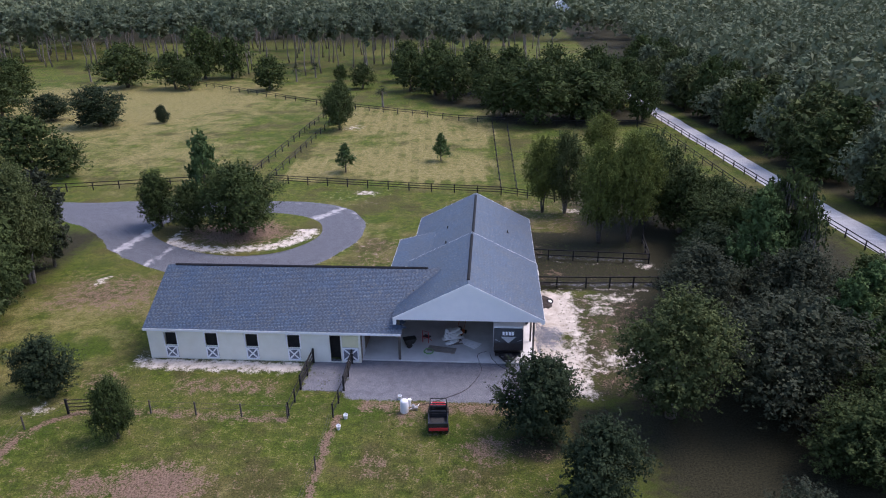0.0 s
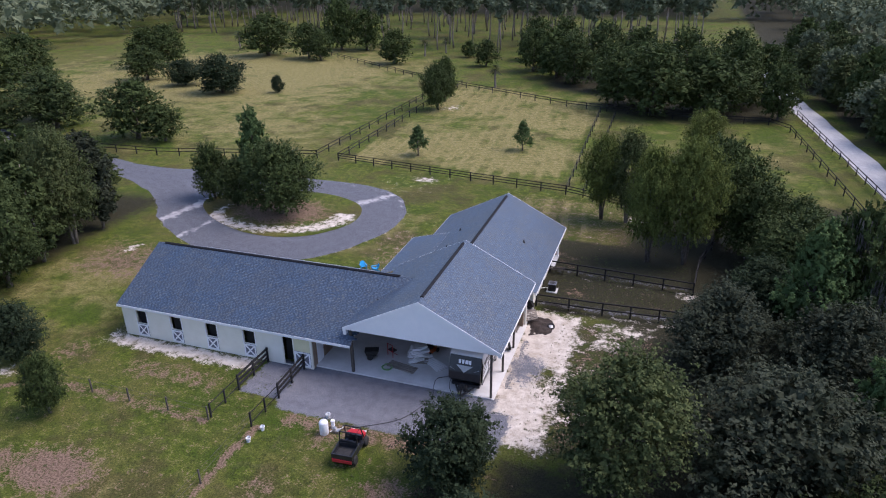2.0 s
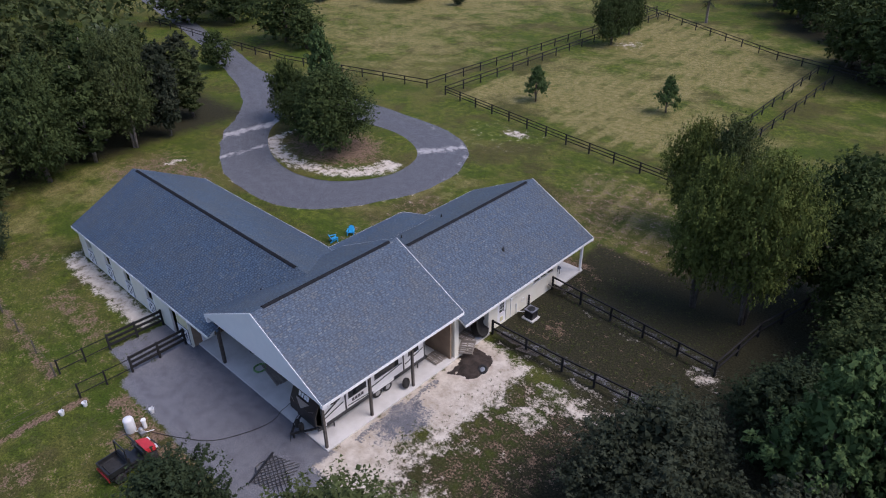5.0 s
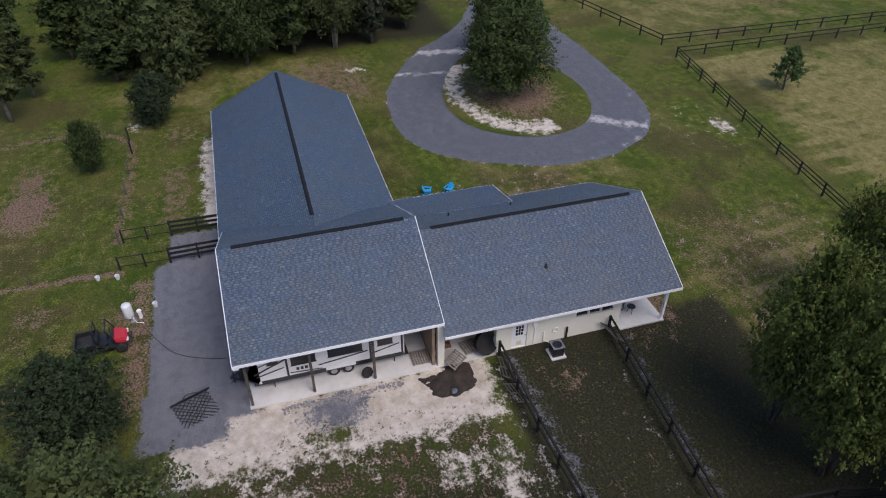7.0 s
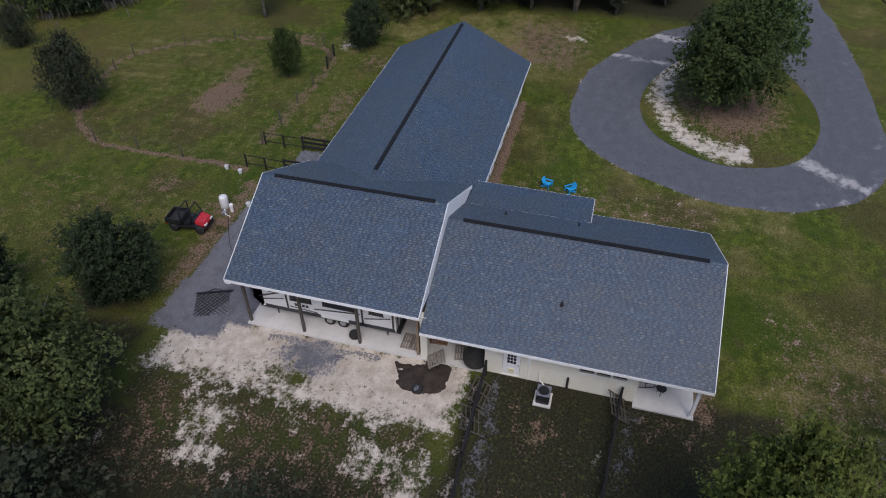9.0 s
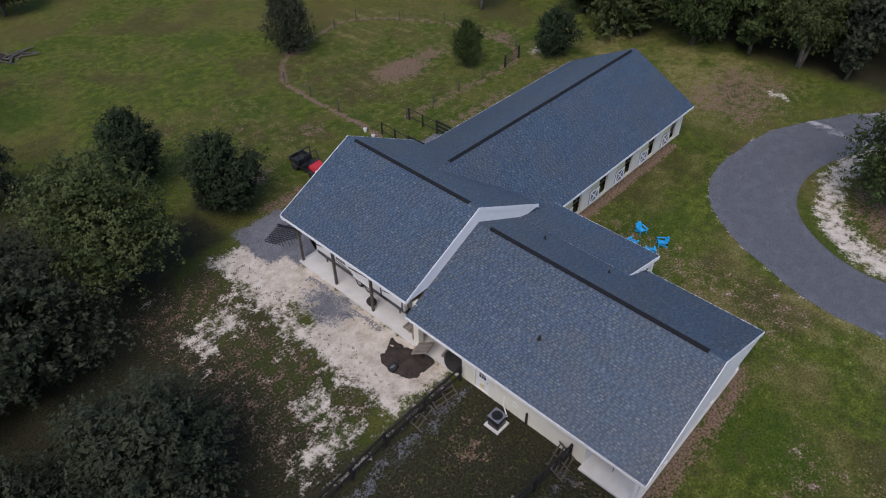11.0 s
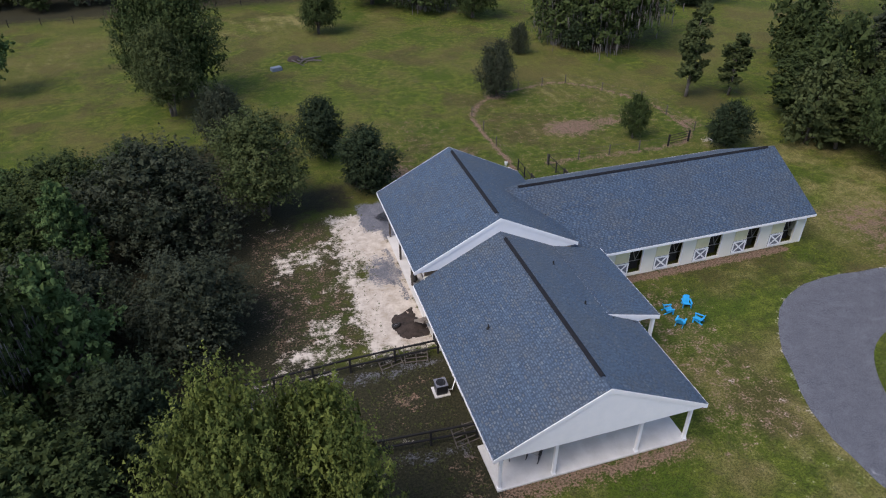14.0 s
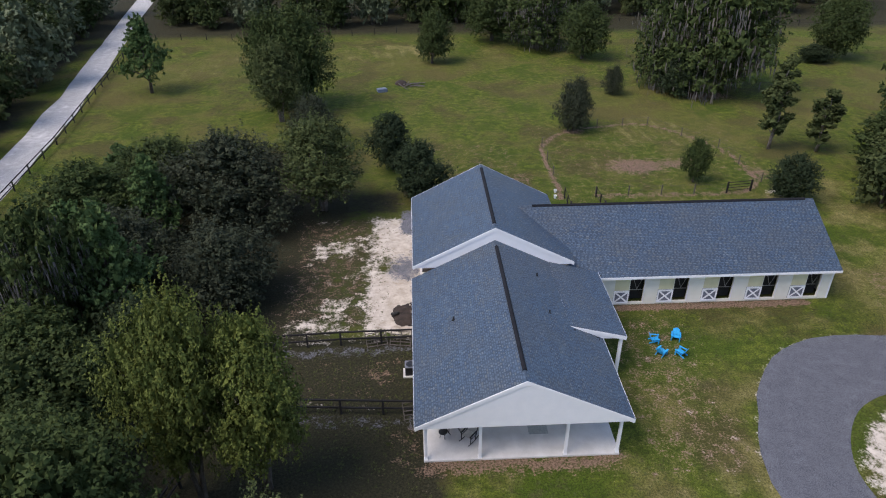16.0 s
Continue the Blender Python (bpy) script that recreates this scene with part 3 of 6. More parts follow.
def shingles(eave0, eave1, ridge0, keep):
    """Laid tabs over a roof plane: eave0 to eave1 along the eave, ridge0 above eave0. keep(x, y, z) limits them."""
    e0, e1, r0 = Vector(eave0), Vector(eave1), Vector(ridge0)
    along, up = (e1 - e0), (r0 - e0)
    la, lu = along.length, up.length
    along, up = along / la, up / lu
    nrm = along.cross(up)
    nrm = nrm if nrm.z > 0 else -nrm
    base, tabs = Shape(), Shape()

    def lay(s, a0, a1, d0, d1, t0, t1):
        mid = e0 + along * (a0 + a1) / 2 + up * (d0 + 0.08)
        if a1 - a0 < 0.03 or not keep(mid):
            return
        n, d1 = len(s.v), min(d1, lu)
        q = [e0 + along * a0 + up * d0, e0 + along * a1 + up * d0, e0 + along * a1 + up * d1, e0 + along * a0 + up * d1]
        s.v += [tuple(q[0] + nrm * 0.004), tuple(q[1] + nrm * 0.004), tuple(q[0] + nrm * t0), tuple(q[1] + nrm * t0), tuple(q[2] + nrm * t1), tuple(q[3] + nrm * t1)]
        s.f += [(n, n + 1, n + 3, n + 2), (n + 2, n + 3, n + 4, n + 5)]

    for i in range(int(lu / 0.145) + 1):
        d, a = i * 0.145 - 0.02, -rng.uniform(0, 0.6)
        while a < la:
            w = rng.uniform(0.3, 0.9)
            lay(base, max(a, 0), min(a + w - 0.006, la), d, d + 0.185, 0.014, 0.006)
            a += w
        a = -rng.uniform(0, 0.3)
        while a < la:
            w = rng.uniform(0.08, 0.26)
            lay(tabs, max(a, 0), min(a + w, la), d + 0.004, d + rng.uniform(0.075, 0.115), rng.uniform(0.020, 0.030), 0.017)
            a += w + rng.uniform(0.04, 0.22)
    return base, tabs


def roof(name, loop, eave0, eave1, ridge0, keep=lambda p: True):
    deck = part(name, Shape().slab(loop, (0, 0, -0.17)), WHITE, barn, "dark slate-blue asphalt shingle roof with white edges")
    part("underlay", Shape().slab([(x, y, z + 0.003) for x, y, z in loop], (0, 0, -0.002)), RIDGE, deck, "black underlay between the shingles")
    base, tabs = shingles(eave0, eave1, ridge0, keep)
    tagged(part("shingle_courses", base, COURSE, deck, "slate-blue shingle courses"), kind="stuff")
    tagged(part("shingles", tabs, SHINGLE, deck, "paler blue and grey mottled shingle tabs"), kind="stuff")
    return deck


p = lambda x, y, z: (x, y, z)
roof("roof", [p(S_E, S_Y0, S_EAVE), p(S_E, S_Y1, S_EAVE), p(RX, S_Y1, S_RIDGE), p(RX, S_Y0, S_RIDGE)], p(S_E, S_Y0, S_EAVE), p(S_E, S_Y1, S_EAVE), p(RX, S_Y0, S_RIDGE))
roof("roof", [p(S_W, S_Y1, S_EAVE), p(S_W, S_Y0, S_EAVE), p(RX, S_Y0, S_RIDGE), p(RX, S_Y1, S_RIDGE)], p(S_W, S_Y1, S_EAVE), p(S_W, S_Y0, S_EAVE), p(RX, S_Y1, S_RIDGE))
roof("roof", [p(N_E, 60.1, N_EAVE), p(N_E, N_Y1, N_EAVE), p(RX, N_Y1, N_RIDGE), p(RX, 60.1, N_RIDGE)], p(N_E, 60.1, N_EAVE), p(N_E, N_Y1, N_EAVE), p(RX, 60.1, N_RIDGE))
# west slope of the north part, and the flatter porch roof that runs out of it
POR_X, POR_Z, POR_Y = -4.72, 4.31, 68.06
roof("roof", [p(N_W, N_Y1, N_EAVE), p(N_W, 60.1, N_EAVE), p(RX, 60.1, N_RIDGE), p(RX, N_Y1, N_RIDGE)], p(N_W, N_Y1, N_EAVE), p(N_W, 60.1, N_EAVE), p(RX, N_Y1, N_RIDGE),
     lambda q: q.y > POR_Y or q.x > POR_X - 0.1)
roof("porch_roof", [p(-8.56, POR_Y, 3.30), p(-8.56, 60.1, 3.30), p(POR_X, 60.1, POR_Z + 0.012), p(POR_X, POR_Y, POR_Z + 0.012)], p(-8.56, POR_Y, 3.30), p(-8.56, 60.1, 3.30), p(POR_X, POR_Y, POR_Z + 0.012))
part("porch_gable", Shape().slab([p(-8.45, POR_Y - 0.02, 3.16), p(POR_X, POR_Y - 0.02, POR_Z - 0.02), p(-6.6, POR_Y - 0.02, 3.2)], (0, -0.08, 0)), WHITE, barn)
# the stable wing, whose roof runs into the west slope
X_TOP, Z_LOW, X_LOW = RX - (S_RIDGE - W_RIDGE) / slope_sw, S_EAVE, -6.04
ys_low, yn_low = W_YS + (Z_LOW - W_EAVE) / (W_RIDGE - W_EAVE) * (W_YM - W_YS), W_YN - (Z_LOW - W_EAVE) / (W_RIDGE - W_EAVE) * (W_YN - W_YM)


def under_main(q):
    return q.x < X_LOW and (q.z < Z_LOW or q.x < RX - (S_RIDGE - q.z) / slope_sw + 0.2) or (q.z > Z_LOW and q.x < RX - (S_RIDGE - q.z) / slope_sw + 0.2)


roof("roof", [p(W_X0, W_YS, W_EAVE), p(X_LOW, W_YS, W_EAVE), p(X_LOW, ys_low, Z_LOW), p(X_TOP, W_YM, W_RIDGE), p(W_X0, W_YM, W_RIDGE)], p(W_X0, W_YS, W_EAVE), p(X_TOP, W_YS, W_EAVE), p(W_X0, W_YM, W_RIDGE), under_main)
roof("roof", [p(X_LOW, W_YN, W_EAVE), p(W_X0, W_YN, W_EAVE), p(W_X0, W_YM, W_RIDGE), p(X_TOP, W_YM, W_RIDGE), p(X_LOW, yn_low, Z_LOW)], p(X_TOP, W_YN, W_EAVE), p(W_X0, W_YN, W_EAVE), p(X_TOP, W_YM, W_RIDGE),
     lambda q: under_main(q) and not (q.y > 60.15 and q.x > -8.5))


def ridge(a, c, name="ridge_vent"):
    a, c = Vector(a), Vector(c)
    d = (c - a).normalized()
    s = d.cross(Vector((0, 0, 1))) * 0.135
    lift, drop = Vector((0, 0, 0.12)), Vector((0, 0, -0.055))
    part(name, Shape().slab([a - s + drop, a + lift, a + s + drop], Vector((0, 0, 0))).slab([a + s + drop + lift * 0.6, c + s + drop + lift * 0.6, c + lift, a + lift], (0, 0, -0.06)).slab([a + lift, c + lift, c - s + drop + lift * 0.6, a - s + drop + lift * 0.6], (0, 0, -0.06)), RIDGE, barn, "near-black ridge vent")


ridge((RX, S_Y0 + 0.8, S_RIDGE), (RX, S_Y1 - 0.7, S_RIDGE))
ridge((RX, 61.0, N_RIDGE), (RX, N_Y1 - 0.9, N_RIDGE))
ridge((W_X0 + 0.7, W_YM, W_RIDGE), (-4.3, W_YM, W_RIDGE))
for x, y in ((2.9, 67.3), (-3.3, 63.0), (-3.4, 67.4)):
    z = N_RIDGE - 0.505 * abs(x - RX)
    part("vent_pipe", Shape().lathe(x, y, [(0.055, z - 0.1), (0.055, z + 0.26), (0.045, z + 0.27)], 10).lathe(x, y, [(0.14, z - 0.06), (0.09, z + 0.05)], 10), RUBBER, barn, "black roof vent pipe")

# gables
gable = lambda y, dy, zb, x0, x1, zr, drop: Shape().slab([p(x0, y, zb), p(x1, y, zb), p(RX, y, zr - drop)], (0, dy, 0))
part("gable", gable(48.64, 0.14, 4.06, S_W + 0.25, S_E - 0.25, S_RIDGE, 0.17), WHITE, barn, "white south gable")
part("gable", gable(60.05, -0.14, 4.06, S_W + 0.25, S_E - 0.25, S_RIDGE, 0.17), WHITE, barn, "white gable above the lower roof")
part("gable", gable(75.39, -0.14, 3.02, N_W + 0.22, N_E - 0.22, N_RIDGE, 0.17), WHITE, barn, "white porch gable")
part("gable", Shape().slab([p(-27.45, 48.5, 2.85), p(-27.45, 60.0, 2.85), p(-27.45, W_YM, W_RIDGE - 0.17)], (0.14, 0, 0)), CREAM, barn)


def rake(a, c):
    part("rake_board", Shape().slab([Vector(a) + Vector((0, 0, 0.015)), Vector(c) + Vector((0, 0, 0.015)), Vector(c) - Vector((0, 0, 0.27)), Vector(a) - Vector((0, 0, 0.27))], (0, 0.035, 0)), WHITE, barn)


for y, zr, ze, xw, xe in ((S_Y0 - 0.04, S_RIDGE, S_EAVE, S_W, S_E), (S_Y1, S_RIDGE, S_EAVE, S_W, S_E), (N_Y1, N_RIDGE, N_EAVE, N_W, N_E)):
    rake((xw, y, ze), (RX, y, zr))
    rake((RX, y, zr), (xe, y, ze))
rake((-8.56, POR_Y, 3.3), (POR_X, POR_Y, POR_Z))
for a, c in (((S_E + 0.02, S_Y0, S_EAVE - 0.09), (S_E + 0.02, S_Y1, S_EAVE - 0.09)), ((N_E + 0.02, 60.1, N_EAVE - 0.09), (N_E + 0.02, N_Y1, N_EAVE - 0.09)), ((W_X0, W_YS - 0.02, W_EAVE - 0.09), (X_LOW, W_YS - 0.02, W_EAVE - 0.09)),
             ((W_X0, W_YN + 0.02, W_EAVE - 0.09), (-8.6, W_YN + 0.02, W_EAVE - 0.09)), ((-8.58, 60.1, 3.21), (-8.58, POR_Y, 3.21)), ((N_W - 0.02, POR_Y, N_EAVE - 0.09), (N_W - 0.02, N_Y1, N_EAVE - 0.09))):
    part("fascia", Shape().bar(a, c, 0.04, 0.2), WHITE, barn, "white fascia board")
for x in (S_W + 0.12, S_E - 0.12):
    part("eave_return", Shape().box(x - 0.12, x + 0.12, S_Y0, 48.9, S_EAVE - 0.62 if x < 0 else S_EAVE - 0.34, S_EAVE - 0.17), WHITE, barn)

# floors
solid("carport_slab", Shape().box(-9.6, 4.95, 48.9, 59.95, -0.1, 0.10), CONCRETE, "pale grey concrete carport slab", "concrete slab", "structure")
solid("storage_slab", Shape().box(0.6, 4.9, 60.0, 63.6, -0.1, 0.08), CONCRETE, "pale concrete floor of the open storage bay", "concrete slab", "structure")
solid("porch_slab", Shape().box(-6.55, 5.12, 71.9, 75.08, -0.1, 0.11), CONCRETE, "clean pale concrete porch floor", "concrete slab", "structure")
solid("side_porch_slab", Shape().box(-8.4, -6.5, 60.3, 68.0, -0.1, 0.09), CONCRETE, "pale concrete side porch floor", "concrete slab", "structure")


def pierced(axis, at, thick, a0, a1, z1, holes):
    """A wall along x or y with rectangular openings (a0, a1, z0, z1) cut through it."""
    s, cuts = Shape(), sorted(holes)
    put = (lambda u0, u1, z0, zz: s.box(u0, u1, at, at + thick, z0, zz)) if axis == "x" else (lambda u0, u1, z0, zz: s.box(at, at + thick, u0, u1, z0, zz))
    u = a0
    for h0, h1, z0, zt in cuts:
        put(u, h0, 0, z1)
        if z0 > 0.01:
            put(h0, h1, 0, z0)
        if zt < z1 - 0.01:
            put(h0, h1, zt, z1)
        u = h1
    put(u, a1, 0, z1)
    return s


S_STALLS, N_STALLS = (-25.55, -22.05, -18.6, -15.05), (-10.75, -14.25, -17.8, -21.35, -24.85)
part("wall", pierced("x", 48.45, 0.15, -27.5, -9.45, 2.86, [(x - 0.53, x + 0.53, 1.28, 2.52) for x in S_STALLS] + [(-12.02, -11.12, 0.02, 2.55)]), CREAM, barn, "cream painted stable wall")
part("wall", pierced("x", 59.75, 0.15, -27.5, -6.6, 2.86, [(x - 1.75, x - 0.62, 0.2, 2.45) for x in N_STALLS]), CREAM, barn, "cream painted stable wall")
part("wall", Shape().box(-27.5, -27.35, 48.6, 59.75, 0, 2.86), CREAM, barn)
part("wall", Shape().box(-9.6, -9.45, 48.6, 59.7, 0, 2.84), TAN, barn, "tan plywood inner wall")
part("wall", Shape().box(-6.35, 4.7, 59.6, 59.75, 0, 4.1).box(-9.45, -6.35, 59.6, 59.74, 0, 2.84), TAN, barn, "tan plywood back wall of the carport")
part("wall", pierced("y", 4.56, 0.15, 63.6, 71.95, 2.98, [(64.62, 65.62, 0.08, 2.06), (68.82, 69.6, 1.62, 2.0), (69.72, 70.46, 1.62, 2.0), (70.58, 71.34, 1.62, 2.0)]), CREAM, barn, "cream east wall")
part("wall", Shape().box(-6.5, 4.56, 71.8, 71.95, 0, 3.1), WHITE, barn, "white porch wall")
part("wall", Shape().box(-6.5, -6.36, 59.95, 71.8, 0, 3.2), CREAM, barn)
part("wall", Shape().box(0.5, 0.64, 60.0, 63.6, 0, 3.4), TAN, barn)
part("wall", Shape().box(0.64, 4.56, 63.6, 63.74, 0, 2.98), CREAM, barn)
part("ceiling", Shape().box(S_W + 0.3, S_E - 0.3, 49.0, 59.6, 4.0, 4.05), TAN, barn)
part("ceiling", Shape().box(N_W + 0.2, N_E - 0.2, 71.9, 75.1, 2.99, 3.02), WHITE, barn)
part("loft_floor", Shape().box(-27.35, -9.6, 48.6, 59.75, 2.80, 2.84), TAN, barn)

# posts
for y in (49.05, 52.55, 56.1):
    part("post", Shape().box(4.62, 4.77, y - 0.075, y + 0.075, 0.08, 4.2), WOODPOST, barn, "weathered dark timber post")
for x, y in ((-6.3, 49.05), (-6.3, 56.2)):
    part("post", Shape().box(x - 0.1, x + 0.1, y - 0.1, y + 0.1, 0.08, 4.1), WOODPOST, barn, "weathered dark timber post")
part("column", Shape().box(4.45, 4.85, 59.9, 60.3, 0, 3.6), CREAM, barn, "broad cream corner column")
for x in (4.98, 1.8, -3.3, -6.42):
    part("porch_post", Shape().box(x - 0.085, x + 0.085, 74.83, 75.0, 0.1, 3.0).box(x - 0.11, x + 0.11, 74.80, 75.03, 0.1, 0.22), WHITE, barn, "white porch post")
part("porch_post", Shape().box(-8.4, -8.2, 67.7, 67.9, 0.08, 3.2), WHITE, barn, "white porch post")
part("porch_post", Shape().box(1.95, 2.15, 73.0, 73.12, 0.1, 3.0), WHITE, barn)


def cross_door(name, x0, x1, z0, z1, y, out, panel):
    """A stable door with a white frame and X brace, on the plane y, proud towards out (-1 south, 1 north)."""
    lo, hi = sorted((y, y + 0.05 * out))
    d = part(name, Shape().box(x0, x1, lo, hi, z0, z1), panel, barn, "grey stable door with a white X brace")
    lo, hi = sorted((y + 0.05 * out, y + 0.085 * out))
    fr = Shape()
    for a, c, e, g in ((x0, x1, z0, z0 + 0.12), (x0, x1, z1 - 0.12, z1), (x0, x0 + 0.11, z0 + 0.12, z1 - 0.12), (x1 - 0.11, x1, z0 + 0.12, z1 - 0.12)):
        fr.box(a, c, lo, hi, e, g)
    part("frame", fr, WHITE, d, "white frame")
    m = (lo + hi) / 2 - 0.004 * out
    part("x_brace", Shape().bar((x0 + 0.08, m, z0 + 0.08), (x1 - 0.08, m, z1 - 0.08), 0.025, 0.12), WHITE, d)
    part("x_brace", Shape().bar((x0 + 0.08, m - 0.003, z1 - 0.08), (x1 - 0.08, m - 0.003, z0 + 0.08), 0.022, 0.12), WHITE, d)
    return d


for x in S_STALLS:
    cross_door("stall_door", x - 0.53, x + 0.53, 0.15, 1.27, 48.45, -1, DOORGREY)
    # flat sheet behind the opening, painted dark for the unlit stall
    part("stall_interior", Shape().box(x - 0.6, x + 0.6, 48.9, 48.95, 0.3, 2.6), DARK, barn, "near-black panel painted as the shade inside the stall")
    part("opening_trim", Shape().box(x - 0.6, x - 0.53, 48.42, 48.45, 1.2, 2.58).box(x + 0.53, x + 0.6, 48.42, 48.45, 1.2, 2.58).box(x - 0.6, x + 0.6, 48.42, 48.45, 2.52, 2.6), WHITE, barn)
cross_door("stall_door", -10.98, -9.62, 0.15, 1.45, 48.45, -1, DOORGREY)
part("upper_panel", Shape().box(-10.98, -9.62, 48.41, 48.45, 1.5, 2.55), PANEL, barn, "pale yellow upper door leaf")
# same dark sheet, painted as the shade beyond the doorway
part("doorway_interior", Shape().box(-12.2, -11.0, 49.2, 49.25, 0.02, 2.7), DARK, barn, "near-black panel painted as the shade inside the doorway")
tack = part("tack_door", Shape().box(-9.45, -9.41, 49.2, 50.15, 0.12, 2.1), WHITE, barn, "white door in the carport end wall")
part("handle", Shape().box(-9.41, -9.36, 50.02, 50.08, 1.0, 1.12), STEEL, tack)
for x in N_STALLS:
    cross_door("stall_door", x - 0.6, x + 0.62, 0.18, 1.32, 59.90, 1, DOORGREY)
    part("upper_panel", Shape().box(x - 0.55, x + 0.58, 59.9, 59.935, 1.38, 2.5), PANEL, barn, "pale yellow panel above the stable door")
    # dark sheet again paints the stall's shade behind each north opening
    part("stall_interior", Shape().box(x - 1.9, x - 0.5, 59.2, 59.25, 0.1, 2.7), DARK, barn, "near-black panel painted as the shade inside the stall")
    g = Shape().bar((x - 1.74, 59.82, 1.35), (x - 0.63, 59.82, 1.35), 0.04)
    g.bar((x - 1.55, 59.82, 2.4), (x - 1.2, 59.82, 1.4), 0.03).bar((x - 0.85, 59.82, 2.4), (x - 1.2, 59.82, 1.4), 0.03)
    part("stall_guard", g, STEEL, barn, "thin metal stall guard")
    part("opening_trim", Shape().box(x - 1.82, x - 1.75, 59.9, 59.93, 0.15, 2.52).box(x - 1.82, x - 0.55, 59.9, 59.93, 2.45, 2.55), WHITE, barn)
part("corner_board", Shape().box(-27.53, -27.4, 59.9, 59.93, 0, 2.85), WHITE, barn)

# east side door and windows
door = part("side_door", Shape().box(4.60, 4.66, 64.64, 65.60, 0.1, 2.04), WHITE, barn, "white side door with a nine-pane window and pet flap")
part("glass", Shape().box(4.655, 4.668, 64.86, 65.38, 1.05, 1.85), GLASS, door)
mun = Shape()
for k in range(4):
    mun.box(4.665, 4.682, 64.85 + k * 0.173, 64.875 + k * 0.173, 1.03, 1.87)
    mun.box(4.665, 4.680, 64.85, 65.39, 1.03 + k * 0.272, 1.055 + k * 0.272)
part("muntin", mun, WHITE, door)
part("pet_flap", Shape().box(4.66, 4.69, 64.98, 65.28, 0.28, 0.62), PANEL, door)
part("handle", Shape().box(4.66, 4.73, 65.48, 65.54, 0.98, 1.04), STEEL, door)
for a, c in ((68.82, 69.6), (69.72, 70.46), (70.58, 71.34)):
    w = part("window", Shape().box(4.60, 4.62, a, c, 1.62, 2.0), GLASS, barn, "small dark high window")
    part("frame", Shape().box(4.66, 4.73, a - 0.05, c + 0.05, 1.56, 1.62).box(4.66, 4.73, a - 0.05, c + 0.05, 2.0, 2.05).box(4.66, 4.73, a - 0.05, a, 1.62, 2.0).box(4.66, 4.73, c, c + 0.05, 1.62, 2.0), WHITE, w)
part("meter_pipe", Shape().tube([(4.78, 68.3, 0.05), (4.78, 68.3, 0.95)], [0.07, 0.07]), RUBBER, barn, "black pipe on the wall")
part("conduit", Shape().tube([(4.74, 66.1, 0.05), (4.74, 66.1, 1.7)], [0.025, 0.025]).box(4.71, 4.8, 66.0, 66.2, 1.55, 1.8), WHITE, barn)
part("hose_bracket", Shape().tube([(4.78, 67.5 + 0.18 * math.cos(a), 0.95 + 0.18 * math.sin(a)) for a in np.linspace(0, 6.28, 14)], [0.02] * 14, 6), WHITE, barn)

# ---- things round the barn ----
ac = thing("air_conditioner", "black and grey outdoor air conditioner on a pale pad", "air conditioner", pose(5.85, 67.15, 0))
part("pad", Shape().box(-0.5, 0.5, -0.48, 0.48, 0, 0.08), CONCRETE, ac)
part("cabinet", Shape().box(-0.36, 0.36, -0.36, 0.36, 0.08, 0.78), BLACKPAINT, ac, bevel=0.04)
part("top", Shape().box(-0.38, 0.38, -0.38, 0.38, 0.785, 0.83), DOORGREY, ac, "grey metal top")
part("fan_grille", Shape().lathe(0, 0, [(0.31, 0.832), (0.30, 0.85), (0.22, 0.845), (0.21, 0.86), (0.1, 0.855), (0.09, 0.875)], 18), BLACKPAINT, ac)
part("line_set", Shape().tube([(-0.4, 0.1, 0.2), (-0.7, 0.15, 0.15), (-1.05, -0.4, 0.3), (-1.08, -0.42, 1.0)], [0.035] * 4), WHITE, ac, "white insulated line")


def boards(shape_list, name, mat, parent, label=""):
    for s in shape_list:
        part(name, s, mat, parent, label)


def pallet(at, label, mat=GREYWOOD):
    t = thing("pallet", label, "pallet", at, "wooden pallets")
    for k in range(7):
        part("board", Shape().box(-0.55, 0.55, -0.5 + k * 0.158, -0.41 + k * 0.158, 0.11, 0.135), mat, t)
    for k in (-0.5, 0, 0.5):
        part("runner", Shape().box(k - 0.03, k + 0.03, -0.5, 0.54, 0.02, 0.11), mat, t)
    for k in (-0.5, 0, 0.45):
        part("base_board", Shape().box(-0.55, 0.55, k, k + 0.09, 0, 0.02), mat, t)
    return t


pallet(pose(5.1, 60.9, 0.55, 24, -12, 20), "grey wooden pallet tilted on the dark soil heap")
pallet(pose(3.1, 60.55, 0.1, 0, 0, 4), "wooden pallet lying in the storage bay", REDWOOD)
pallet(pose(3.0, 60.6, 0.25, 0, 0, -6), "wooden pallet stacked on another pallet", REDWOOD)
pallet(pose(3.9, 62.2, 0.1, 0, 0, 10), "wooden pallet beside the black trough")
pallet(pose(2.3, 61.9, 0.62, 68, 0, 90), "wooden pallet leaning against the inner wall", REDWOOD)
pallet(pose(3.9, 59.0, 0.1, 0, 0, 0), "grey pallet on the carport floor by the column")
mound, nx, ny = Shape(), 34, 44
for q in range(ny + 1):
    for k in range(nx + 1):
        u, w = k / nx * 2 - 1, q / ny * 2 - 1
        x, y = 6.05 + u * 1.5, 60.4 + w * 2.1
        wob = 0.45 * noise.noise(Vector((x * 1.1, y * 1.1, 2))) + 0.2 * noise.noise(Vector((x * 3, y * 3, 5)))
        lift = max(0.0, 0.72 - math.hypot(u, w) + wob)
        mound.v.append((x, y, min(0.34 * lift ** 0.8, 0.3) + 0.05 * lift * noise.noise(Vector((x * 6, y * 6, 1))) - 0.006))
